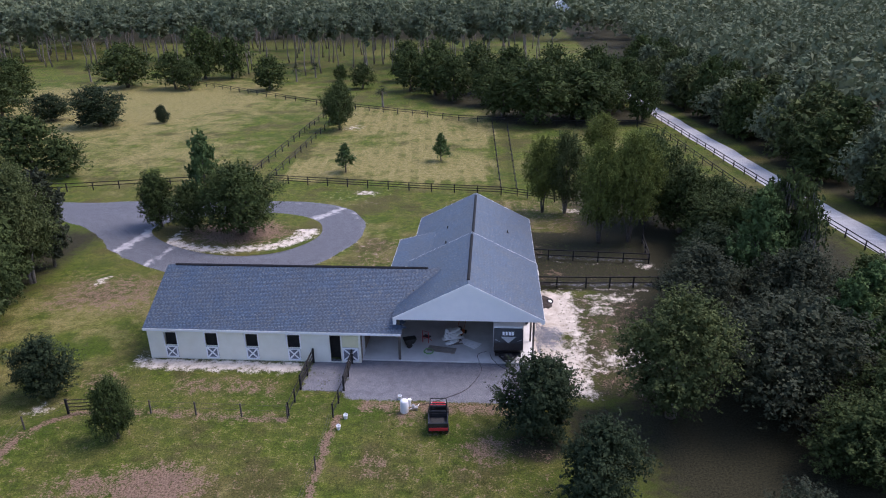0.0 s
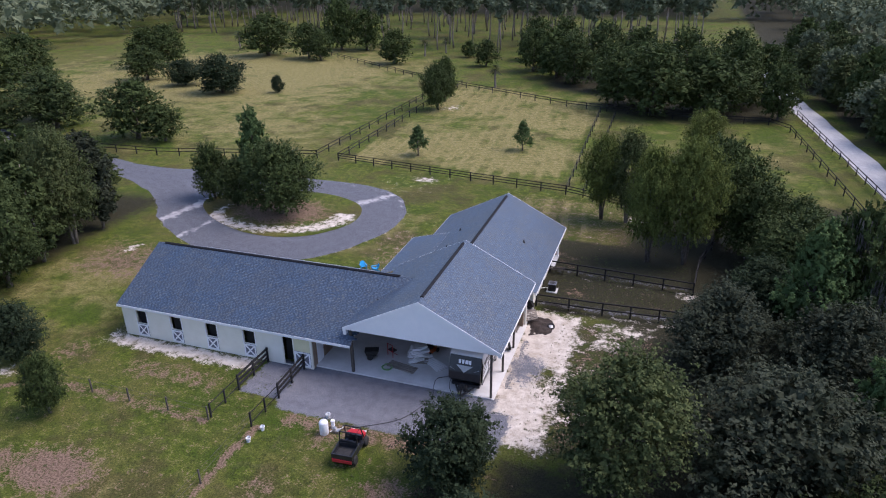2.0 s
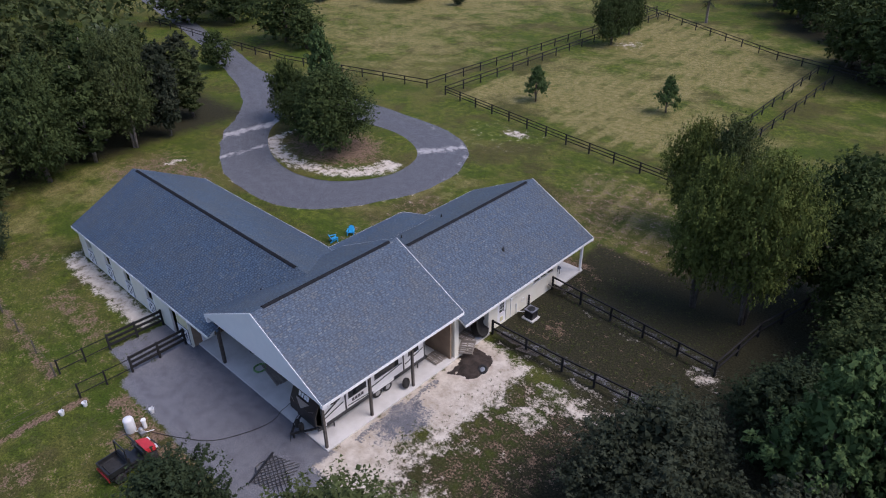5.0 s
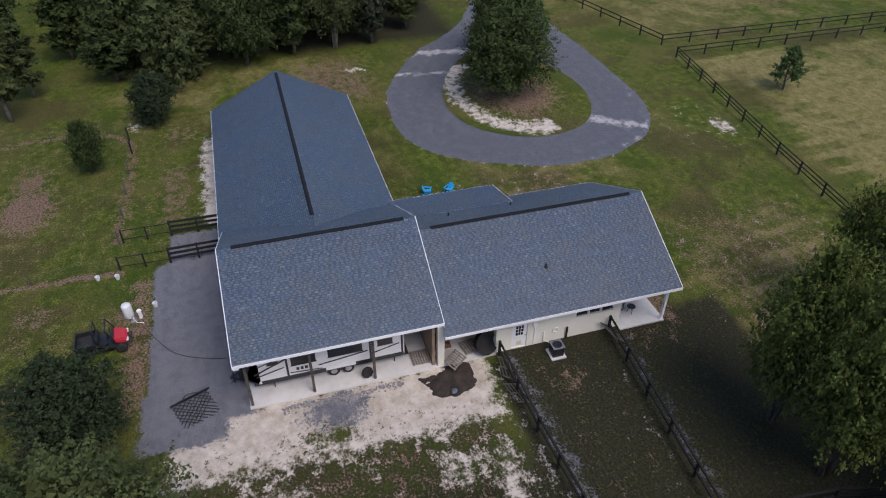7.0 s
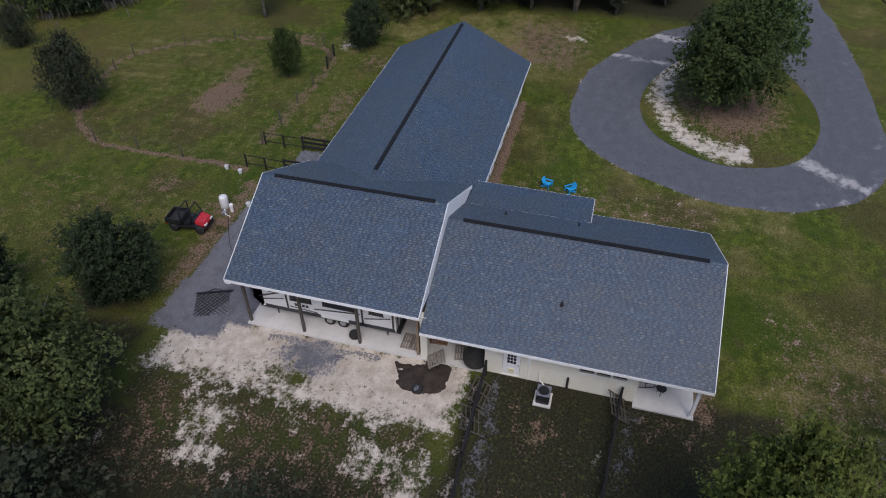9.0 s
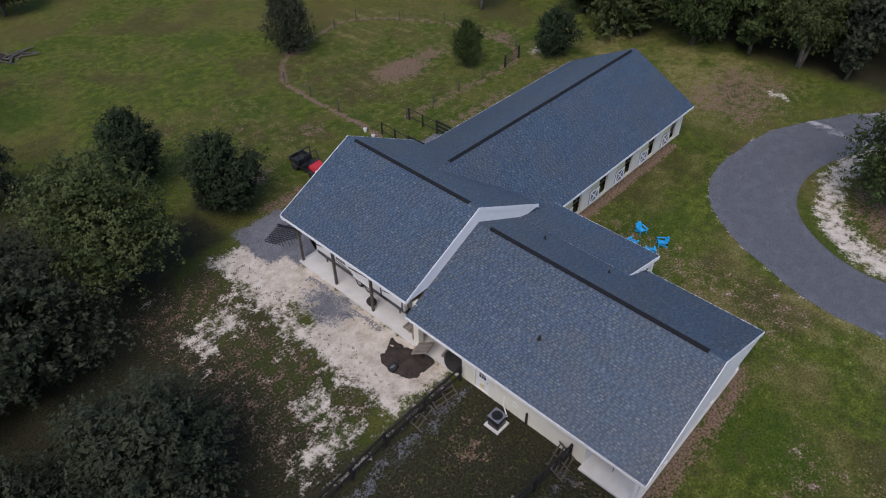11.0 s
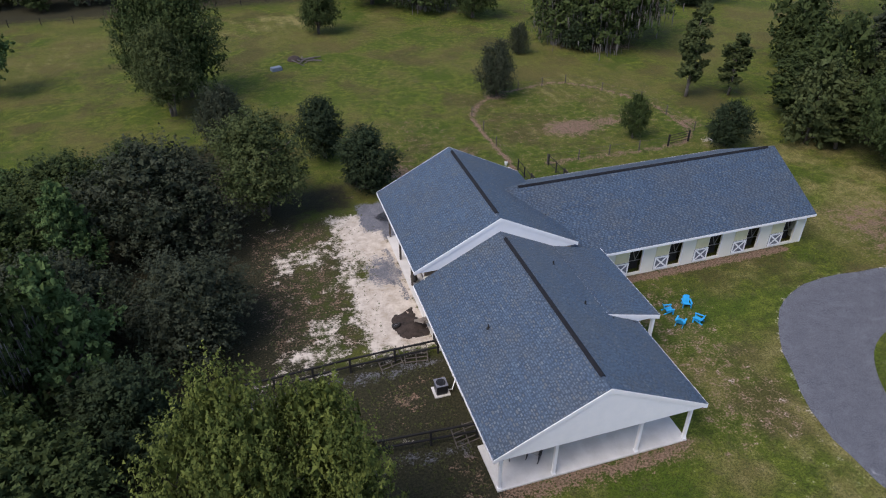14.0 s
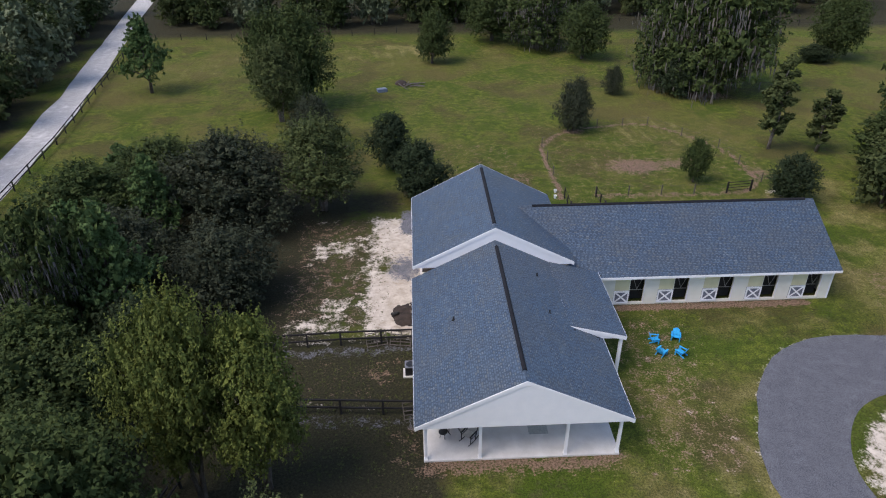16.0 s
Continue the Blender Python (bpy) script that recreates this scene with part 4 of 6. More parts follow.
mound.f += [(q * (nx + 1) + k, q * (nx + 1) + k + 1, (q + 1) * (nx + 1) + k + 1, (q + 1) * (nx + 1) + k) for q in range(ny) for k in range(nx)]
solid("soil_mound", mound, SOIL, "dark brown heap of loose soil beside the sand", "soil mound", smooth=True)
tr = thing("stock_tank", "black round plastic stock tank tipped on its side", "water trough", pose(4.35, 63.0, 0.75, 0, 62, 15))
part("shell", Shape().lathe(0, 0, [(0.60, -0.3), (0.68, 0.28), (0.74, 0.3), (0.74, 0.34), (0.64, 0.34), (0.57, -0.24), (0.1, -0.25)], 26), RUBBER, tr, smooth=True)
tyre = thing("old_tyre", "black tyre lying on the sand", "tyre", pose(7.0, 60.3, 0.13, 25, 10, 0))
part("tread", Shape().lathe(0, 0, [(0.2, -0.1), (0.32, -0.1), (0.34, 0), (0.32, 0.1), (0.2, 0.1), (0.18, 0)], 20), RUBBER, tyre, smooth=True)
part("rim", Shape().lathe(0, 0, [(0.19, -0.05), (0.18, 0.03), (0.05, 0.05)], 14), STEEL, tyre)


def panel_gate(at, label):
    t = thing("gate_panel", label, "gate", at)
    for k in range(5):
        part("rail", Shape().bar((-0.75, 0, 0.12 + k * 0.26), (0.75, 0, 0.12 + k * 0.26), 0.045, 0.06), WOODPOST, t)
    for x in (-0.75, 0, 0.75):
        part("stile", Shape().bar((x, 0.03, 0), (x, 0.03, 1.3), 0.06), WOODPOST, t)


panel_gate(pose(8.2, 64.2, 0.02, 62, 0, 12), "grey wooden gate panel leaning on the fence")
panel_gate(pose(6.6, 64.25, 0.02, 55, 0, -8), "grey wooden panel leaning on the fence")
panel_gate(pose(5.5, 71.6, 0.02, 50, 0, 10), "small weathered gate panel by the fence")


def tapered(shape_v, fn):
    shape_v.v = [fn(*q) for q in shape_v.v]
    return shape_v


# travel trailer
rv = thing("travel_trailer", "white travel trailer with a black nose and black stripes", "travel trailer")
X0, X1, Y0, Y1 = 1.46, 3.90, 49.0, 58.1
body = Shape()
prof = [(Y0 + 0.55, 0.72), (Y1, 0.72), (Y1, 3.12), (Y1 - 0.25, 3.3), (Y0 + 0.95, 3.3), (Y0 + 0.55, 3.1), (Y0 + 0.05, 1.9), (Y0 + 0.02, 1.3)]
body.slab([(X0, y, z) for y, z in prof], (X1 - X0, 0, 0))
part("body", body, RVWHITE, rv, "white ribbed body", bevel=0.05)
cap = Shape().slab([(X0 + 0.02, Y0 + 0.58, 0.70), (X0 + 0.02, Y0 - 0.01, 1.28), (X0 + 0.02, Y0 + 0.02, 1.92), (X0 + 0.02, Y0 + 0.52, 3.05), (X0 + 0.02, Y0 + 0.75, 2.3), (X0 + 0.02, Y0 + 0.75, 1.0)], (X1 - X0 - 0.02, 0, 0))
nose = part("nose_cap", tapered(cap, lambda x, y, z: (x, y - 0.02, z)), BLACKPAINT, rv, "glossy black nose cap", bevel=0.04)
slant = lambda z: Y0 - 0.06 + (max(z - 1.9, 0)) * 0.435
for k, w in enumerate((0.17, 0.17, 0.22, 0.19)):
    x = 2.2 + k * 0.25
    part("trim_bar", Shape().slab([(x, slant(2.55) - 0.02, 2.52), (x + w, slant(2.55) - 0.02, 2.52), (x + w, slant(2.78) - 0.02, 2.78), (x, slant(2.78) - 0.02, 2.78)], (0, 0.02, 0)), WHITE, nose, "short white bar")
for pts in (((2.05, 2.42), (3.3, 2.42), (2.68, 1.95)), ((2.2, 2.36), (2.5, 2.36), (2.62, 2.05)), ((1.55, 2.25), (2.0, 2.05), (1.6, 2.2)), ((3.8, 2.25), (3.35, 2.05), (3.75, 2.2))):
    part("crest", Shape().slab([(x, slant(z) - 0.03 - 0.008 * len(pts), z) for x, z in pts], (0, 0.015, 0)), STEEL, nose, "silver crest graphic")
part("chassis", Shape().box(X0 + 0.15, X1 - 0.15, Y0 + 0.3, Y1 - 0.1, 0.5, 0.72), BLACKPAINT, rv)
part("skirt", Shape().box(X1 - 0.03, X1 + 0.015, Y0 + 0.75, Y1 - 0.05, 0.7, 0.98), BLACKPAINT, rv, "black lower skirt")
part("hitch", Shape().bar((X0 + 0.4, Y0 + 0.4, 0.55), (2.68, Y0 - 1.0, 0.55), 0.1).bar((X1 - 0.4, Y0 + 0.4, 0.55), (2.68, Y0 - 1.0, 0.55), 0.1).bar((2.68, Y0 - 0.8, 0.1), (2.68, Y0 - 0.8, 0.9), 0.09), BLACKPAINT, rv, "black A-frame hitch")
for x in (2.5, 2.88):
    part("gas_bottle", Shape().lathe(x, Y0 - 0.35, [(0.16, 0.6), (0.17, 0.95), (0.1, 1.08)], 14), RUBBER, rv)
for y in (53.85, 54.7):
    for x in (X1 - 0.18, X0 + 0.18):
        w = part("wheel", Shape().lathe(0, 0, [(0.2, -0.11), (0.33, -0.11), (0.36, -0.06), (0.36, 0.06), (0.33, 0.11), (0.2, 0.11)], 22), RUBBER, rv, "black tyre", pose(x, y, 0.46, 0, 90, 0), smooth=True)
        part("rim", Shape().lathe(0, 0, [(0.2, -0.12), (0.19, 0.115), (0.06, 0.12)], 14).bar((-0.18, 0, 0.12), (0.18, 0, 0.12), 0.06, 0.02).bar((0, -0.18, 0.122), (0, 0.18, 0.122), 0.06, 0.02), STEEL, w, "silver rim")
part("wheel_arch", Shape().box(X1 + 0.005, X1 + 0.04, 53.4, 55.15, 0.78, 1.02), RVWHITE, rv)
for a, c, z0, z1 in ((51.5, 52.9, 1.75, 2.35), (53.6, 55.6, 1.8, 2.4), (56.5, 57.4, 1.9, 2.35), (50.2, 50.8, 2.15, 2.3)):
    w = part("window", Shape().box(X1 + 0.002, X1 + 0.03, a, c, z0, z1), GLASS, rv, "dark tinted window")
    part("frame", Shape().box(X1 + 0.001, X1 + 0.038, a - 0.04, c + 0.04, z0 - 0.04, z0).box(X1 + 0.001, X1 + 0.038, a - 0.04, c + 0.04, z1, z1 + 0.04), BLACKPAINT, w)
for y in (51.2, 56.0, 57.9):
    part("stripe", Shape().slab([(X1 + 0.012, y, 0.95), (X1 + 0.012, y + 0.12, 0.95), (X1 + 0.012, y + 0.12, 3.0), (X1 + 0.012, y, 3.0)], (-0.02, 0, 0)), BLACKPAINT, rv, "black upright stripe")
for y0, z0, y1, z1, w in ((49.4, 1.55, 51.2, 2.35, 0.10), (49.5, 1.35, 51.1, 1.75, 0.07), (49.6, 2.1, 50.7, 2.45, 0.05), (53.0, 1.35, 55.9, 1.7, 0.08), (56.2, 1.4, 57.8, 1.8, 0.07), (51.4, 1.2, 53.2, 1.05, 0.06)):
    part("stripe", Shape().bar((X1 + 0.014, y0, z0), (X1 + 0.014, y1, z1), 0.02, w), BLACKPAINT, rv, "black swoosh stripe")
for k in range(4):
    part("trim_bar", Shape().box(X1, X1 + 0.02, 51.75 + k * 0.24, 51.92 + k * 0.24, 1.32, 1.52), BLACKPAINT, rv, "short black bar")
for y in (50.4, 57.5):
    part("jack", Shape().bar((X1 - 0.2, y, 0.1), (X1 - 0.2, y, 0.6), 0.06), BLACKPAINT, rv)
part("bumper", Shape().box(X0 + 0.1, X1 - 0.1, Y1, Y1 + 0.25, 0.55, 0.67), BLACKPAINT, rv)
part("rear_ladder", Shape().bar((X1 - 0.3, Y1 + 0.06, 0.8), (X1 - 0.3, Y1 + 0.06, 3.2), 0.04).bar((X1 - 0.7, Y1 + 0.06, 0.8), (X1 - 0.7, Y1 + 0.06, 3.2), 0.04), BLACKPAINT, rv)
part("roof_vent", Shape().box(2.3, 2.75, 50.3, 50.75, 3.3, 3.4), BLACKPAINT, rv)
part("roof_unit", Shape().box(2.2, 3.1, 53.2, 54.3, 3.3, 3.55), RVWHITE, rv, bevel=0.06)
spare = thing("spare_wheel", "black spare wheel on the carport floor", "wheel", pose(4.45, 55.7, 0.45, 0, 80, 20))
part("tyre", Shape().lathe(0, 0, [(0.2, -0.1), (0.33, -0.1), (0.34, 0), (0.33, 0.1), (0.2, 0.1)], 18), RUBBER, spare, smooth=True)

# things in the carport
def stack_of_bags(at):
    t = thing("sack_pile", "heap of white sacks on a pallet in the carport", "sacks", at)
    r = random.Random(4)
    for k in range(28):
        x, y, z = r.uniform(-0.8, 0.8), r.uniform(-0.6, 0.6), 0.12 + 0.15 * (k // 4)
        part("sack", Shape().box(-0.38, 0.38, -0.24, 0.24, 0, 0.18), RVWHITE, t, at=pose(x * (1 - k * 0.022), y * (1 - k * 0.022), z, r.uniform(-9, 9), r.uniform(-9, 9), r.uniform(0, 90)), bevel=0.06)
    for k in range(6):
        part("pallet_board", Shape().box(-0.75, 0.75, -0.6 + k * 0.22, -0.5 + k * 0.22, 0.04, 0.1), GREYWOOD, t)


stack_of_bags(pose(-2.0, 52.1, 0.1, 0, 0, 15))
stack = thing("lumber_pile", "white trim boards stacked on the carport floor", "lumber", pose(-0.5, 51.9, 0.1, 0, 0, -30))
for k in range(9):
    part("board", Shape().box(-0.9, 0.9, -0.5 + (k % 5) * 0.2, -0.36 + (k % 5) * 0.2, 0.05 * (k // 5), 0.05 * (k // 5) + 0.045), WHITE, stack, at=pose(0, 0, 0, 0, 0, k * 2.5 - 10))
planks = thing("plank_stack", "low stack of dark planks on the carport floor", "lumber", pose(-2.9, 50.7, 0.1, 0, 0, -8))
for k in range(8):
    part("plank", Shape().box(-1.2, 1.2, -0.4 + (k % 4) * 0.2, -0.22 + (k % 4) * 0.2, 0.06 * (k // 4), 0.06 * (k // 4) + 0.05), GREYWOOD, planks, at=pose(0, 0, 0, 0, 0, (k * 37 % 7) - 3))
mower = thing("lawn_mower", "orange and black lawn mower in the carport", "mower", pose(-1.6, 53.4, 0.1, 0, 0, 70))
part("deck", Shape().box(-0.55, 0.55, -0.45, 0.45, 0.12, 0.34), ORANGE, mower, bevel=0.05)
part("engine", Shape().box(-0.3, 0.25, -0.25, 0.25, 0.34, 0.75), BLACKPAINT, mower, bevel=0.05)
part("handlebar", Shape().tube([(0.4, -0.3, 0.3), (1.0, -0.3, 1.05), (1.0, 0.3, 1.05), (0.4, 0.3, 0.3)], [0.025] * 4), ORANGE, mower)
for x in (-0.45, 0.45):
    for y in (-0.48, 0.48):
        part("wheel", Shape().lathe(0, 0, [(0.17, -0.05), (0.18, 0.05)], 14), RUBBER, mower, at=pose(x, y, 0.18, 90, 0, 0))
cart = thing("yard_cart", "black two-wheeled yard cart in the carport", "cart", pose(-5.75, 51.3, 0.1, 0, 0, 20))
part("tub", Shape().slab([(-0.55, -0.35, 0.75), (0.6, -0.35, 0.75), (0.35, -0.35, 0.3), (-0.4, -0.35, 0.3)], (0, 0.7, 0)), RUBBER, cart, bevel=0.03)
for y in (-0.42, 0.42):
    part("wheel", Shape().lathe(0, 0, [(0.24, -0.05), (0.25, 0.05)], 16), RUBBER, cart, at=pose(-0.1, y, 0.25, 90, 0, 0))
part("handle", Shape().tube([(0.5, -0.25, 0.7), (1.0, -0.2, 0.85), (1.0, 0.2, 0.85), (0.5, 0.25, 0.7)], [0.02] * 4), STEEL, cart)
part("leg", Shape().bar((0.45, 0, 0), (0.45, 0, 0.35), 0.05), STEEL, cart)
hand_cart = thing("hand_cart", "red metal hand cart among the stored things", "cart", pose(-4.4, 51.9, 0.1, 0, 0, -25))
part("frame", Shape().tube([(-0.3, 0, 0), (-0.3, 0, 1.1), (0.3, 0, 1.1), (0.3, 0, 0)], [0.03] * 4).bar((-0.3, 0, 0.5), (0.3, 0, 0.5), 0.04).bar((-0.3, 0.5, 0), (-0.3, 0, 0.5), 0.04).bar((0.3, 0.5, 0), (0.3, 0, 0.5), 0.04), RED, hand_cart)
part("seat", Shape().box(-0.32, 0.32, 0, 0.45, 0.46, 0.52), BLACKPAINT, hand_cart)


def coil(cx, cy, z, r, turns, rad):
    return Shape().tube([(cx + (r + 0.05 * math.sin(a * 1.7)) * math.cos(a), cy + (r + 0.06 * math.cos(a * 2.3)) * math.sin(a), z + 0.006 * i / 4) for i, a in enumerate(np.linspace(0, math.tau * turns, turns * 14))], [rad] * (turns * 14), 6)


solid("garden_hose", coil(-4.0, 50.3, 0.13, 0.4, 5, 0.02), GREENHOSE, "coiled green garden hose on the slab", "hose", smooth=True)
hose = curve([(0.9, 50.6), (0.2, 50.1), (0.25, 49.2), (0.5, 47.6), (-0.6, 45.0), (-2.4, 43.6), (-4.2, 42.6)], 8)
solid("black_hose", Shape().tube([(q.x, q.y, 0.125 if q.y > 48.85 else 0.04) for q in hose], [0.02] * len(hose), 6), RUBBER, "black hose running from the slab across the gravel", "hose", smooth=True)
cord = curve([(1.2, 50.4), (1.4, 49.4), (2.0, 48.5), (2.7, 47.9)], 6)
solid("power_cord", Shape().tube([(q.x, q.y, 0.125 if q.y > 48.85 else 0.03) for q in cord], [0.02] * len(cord), 6), RUBBER, "black cord by the trailer hitch", "cord")

# water tank and its pump
tank = thing("water_tank", "white plastic pressure tank standing on bare soil", "water tank", pose(-5.05, 41.9, 0))
part("vessel", Shape().lathe(0, 0, [(0.28, 0), (0.31, 0.06), (0.31, 0.92), (0.27, 1.02), (0.12, 1.08)], 24), TANKWHITE, tank, smooth=True)
part("pump", Shape().lathe(0.62, 0.35, [(0.13, 0), (0.14, 0.35), (0.06, 0.45)], 14).box(0.5, 0.95, 0.2, 0.5, 0.0, 0.22), STEEL, tank)
part("well_cap", Shape().lathe(0.3, 0.72, [(0.12, 0), (0.12, 0.55), (0.16, 0.56), (0.14, 0.64)], 14), WHITE, tank)
part("pipe", Shape().tube([(0.35, 0.1, 0.15), (0.62, 0.35, 0.2), (0.95, 0.55, 0.2), (1.0, 0.95, 0.1)], [0.03] * 4), WHITE, tank)
for x, y in ((-9.5, 39.6), (-9.25, 40.9), (-5.6, 43.5)):
    bk = thing("bucket", "small white bucket on the ground", "bucket", pose(x, y, 0), "white buckets")
    part("pail", Shape().lathe(0, 0, [(0.12, 0), (0.16, 0.3), (0.175, 0.3), (0.175, 0.33), (0.14, 0.33), (0.11, 0.03)], 14), TANKWHITE, bk)
    part("handle", Shape().tube([(-0.16, 0, 0.3), (-0.1, 0.1, 0.42), (0.1, 0.1, 0.42), (0.16, 0, 0.3)], [0.01] * 4, 5), STEEL, bk)

# utility vehicle
utv = thing("utility_vehicle", "black and red utility vehicle with a cargo bed, parked on grass", "utility vehicle", pose(-2.45, 40.75, 0, 0, 0, 4))
part("chassis", Shape().box(-0.62, 0.62, -1.45, 1.3, 0.32, 0.52), BLACKPAINT, utv, bevel=0.04)
bed = Shape().box(-0.7, 0.7, -1.55, -0.35, 0.72, 0.78).box(-0.7, -0.64, -1.55, -0.35, 0.78, 1.08).box(0.64, 0.7, -1.55, -0.35, 0.78, 1.08).box(-0.64, 0.64, -1.55, -1.49, 0.78, 1.08).box(-0.64, 0.64, -0.41, -0.35, 0.78, 1.08)
part("cargo_bed", bed, BLACKPAINT, utv, "black cargo bed")
part("bed_load", Shape().box(-0.5, 0.4, -1.35, -0.6, 0.785, 0.84), RUBBER, utv)
part("tail_panel", Shape().box(-0.66, 0.66, -1.6, -1.56, 0.5, 0.72), RED, utv, "red tail panel")
hood = Shape().slab([(-0.62, 0.62, 1.08), (0.62, 0.62, 1.08), (0.55, 1.35, 0.86), (-0.55, 1.35, 0.86)], (0, 0, -0.36))
part("hood", hood, RED, utv, "red hood", bevel=0.08)
for x in (-0.4, 0.4):
    part("headlight", Shape().box(x - 0.14, x + 0.14, 1.30, 1.42, 0.68, 0.78), TANKWHITE, utv)
part("bumper", Shape().tube([(-0.5, 1.35, 0.45), (-0.45, 1.55, 0.5), (0.45, 1.55, 0.5), (0.5, 1.35, 0.45)], [0.04] * 4), BLACKPAINT, utv)
part("seat", Shape().box(-0.6, 0.6, -0.3, 0.2, 0.6, 0.78).box(-0.6, 0.6, -0.36, -0.22, 0.78, 1.25), BLACKPAINT, utv, "dark grey bench seat", bevel=0.05)
part("dashboard", Shape().box(-0.6, 0.6, 0.5, 0.64, 0.75, 1.06), BLACKPAINT, utv)
part("steering_wheel", Shape().tube([(-0.3 + 0.17 * math.cos(a), 0.42, 1.1 + 0.17 * math.sin(a)) for a in np.linspace(0, 6.28, 16)], [0.02] * 16, 6), RUBBER, utv)
cage = Shape()
for x in (-0.62, 0.62):
    cage.tube([(x, 0.7, 0.9), (x * 0.92, 0.35, 1.85), (x * 0.92, -0.35, 1.9), (x, -0.4, 0.75)], [0.042] * 4)
for y, z in ((0.35, 1.85), (-0.35, 1.9)):
    cage.tube([(-0.57, y, z), (0.57, y, z)], [0.042] * 2)
part("roll_cage", cage, BLACKPAINT, utv, "black roll cage")
for x in (-0.62, 0.62):
    for y in (-1.0, 0.95):
        w = part("wheel", Shape().lathe(0, 0, [(0.16, -0.13), (0.29, -0.13), (0.32, -0.08), (0.32, 0.08), (0.29, 0.13), (0.16, 0.13)], 18), RUBBER, utv, at=pose(x, y, 0.32, 0, 90, 0), smooth=True)
        part("rim", Shape().lathe(0, 0, [(0.16, -0.1), (0.15, 0.1)], 12), STEEL, w)

# drag harrow
har = thing("chain_harrow", "black steel chain drag harrow lying on gravel", "harrow", pose(4.05, 46.0, 0.03, 0, 0, 112))
part("draw_bar", Shape().bar((-1.15, 1.0, 0.08), (1.15, 1.0, 0.08), 0.09), BLACKPAINT, har)
part("chain_bridle", Shape().tube([(-0.5, 1.0, 0.1), (-0.1, 1.32, 0.05), (0.25, 1.25, 0.05), (0.55, 1.0, 0.1)], [0.03] * 4), BLACKPAINT, har)
for k in range(-9, 19):
    x = -1.1 + k * 0.15
    for sgn in (1, -1):
        a, c = (x, 0.95), (x + sgn * 1.95, -1.0)
        pts = []
        for s in np.linspace(0, 1, 14):
            px_, py_ = a[0] + (c[0] - a[0]) * s, a[1] + (c[1] - a[1]) * s
            if -1.12 <= px_ <= 1.12:
                pts.append((px_, py_, 0.05 + 0.03 * math.sin(px_ * 9 + py_ * 7)))
        if len(pts) > 1 and (k % 2 == 0):
            part("chain_strand", Shape().tube(pts, [0.026] * len(pts), 5), BLACKPAINT, har)


# garden chairs
def garden_chair(at, label):
    t = thing("garden_chair", label, "chair", at, "blue chairs on the lawn")
    for k in range(5):
        part("seat_slat", Shape().box(-0.27, 0.27, -0.28 + k * 0.115, -0.18 + k * 0.115, 0.27 + k * 0.032, 0.295 + k * 0.032), BLUE, t)
    for k in range(5):
        x, top = -0.24 + k * 0.12, 0.93 - 0.04 * abs(k - 2) ** 1.6
        part("back_slat", Shape().slab([(x - 0.054, -0.27, 0.25), (x + 0.054, -0.27, 0.25), (x + 0.062, -0.56, top), (x - 0.062, -0.56, top)], (0, -0.03, -0.01)), BLUE, t)
    for x in (-0.36, 0.36):
        part("armrest", Shape().box(x - 0.075, x + 0.075, -0.42, 0.36, 0.54, 0.57), BLUE, t)
        part("front_leg", Shape().box(x - 0.03, x + 0.03, 0.22, 0.32, 0, 0.54), BLUE, t)
        part("rear_leg", Shape().bar((x * 0.85, 0.28, 0.36), (x * 0.85, -0.55, 0.03), 0.05, 0.11), BLUE, t)
    part("back_rail", Shape().box(-0.4, 0.4, -0.44, -0.4, 0.48, 0.55), BLUE, t)


for x, y, r, lab in ((-12.05, 64.65, 80, "bright blue slatted lawn chair near the porch"), (-13.65, 64.45, -20, "bright blue slatted lawn chair facing the drive"), (-12.1, 66.05, 130, "bright blue slatted lawn chair on the grass"), (-13.4, 66.15, -140, "bright blue slatted lawn chair turned to the others")):
    garden_chair(pose(x, y, 0, 0, 0, r) @ Matrix.Scale(0.8, 4), lab)


def rocker(at, label):
    t = thing("rocking_chair", label, "chair", at, "porch chairs")
    part("seat", Shape().box(-0.28, 0.28, -0.26, 0.26, 0.42, 0.52), CUSHION, t, "cream cushion", bevel=0.03)
    part("backrest", Shape().slab([(-0.27, -0.26, 0.5), (0.27, -0.26, 0.5), (0.27, -0.5, 1.1), (-0.27, -0.5, 1.1)], (0, -0.08, -0.02)), CUSHION, t, "cream back cushion")
    part("frame", Shape().tube([(-0.34, 0.3, 0.45), (-0.34, -0.3, 0.42), (-0.34, -0.56, 1.15), (0.34, -0.56, 1.15), (0.34, -0.3, 0.42), (0.34, 0.3, 0.45)], [0.03] * 6), BLACKPAINT, t)
    for x in (-0.34, 0.34):
        part("runner", Shape().tube([(x, 0.5, 0.1), (x, 0.2, 0.03), (x, -0.2, 0.03), (x, -0.6, 0.12)], [0.025] * 4), BLACKPAINT, t)
        part("armrest", Shape().box(x - 0.04, x + 0.04, -0.35, 0.35, 0.64, 0.68), BLACKPAINT, t)
        for y in (-0.25, 0.28):
            part("leg", Shape().bar((x, y, 0.04), (x, y, 0.65), 0.04), BLACKPAINT, t)


rocker(pose(2.35, 73.55, 0.12, 0, 0, -40), "black rocking chair with cream cushions on the porch")
rocker(pose(3.3, 72.6, 0.12, 0, 0, 20), "black rocking chair with cream cushions by the porch wall")
tbl = thing("side_table", "small black metal side table on the porch", "table", pose(3.9, 73.3, 0.11))
part("tabletop", Shape().lathe(0, 0, [(0.26, 0.5), (0.28, 0.52), (0.27, 0.54)], 18), BLACKPAINT, tbl)
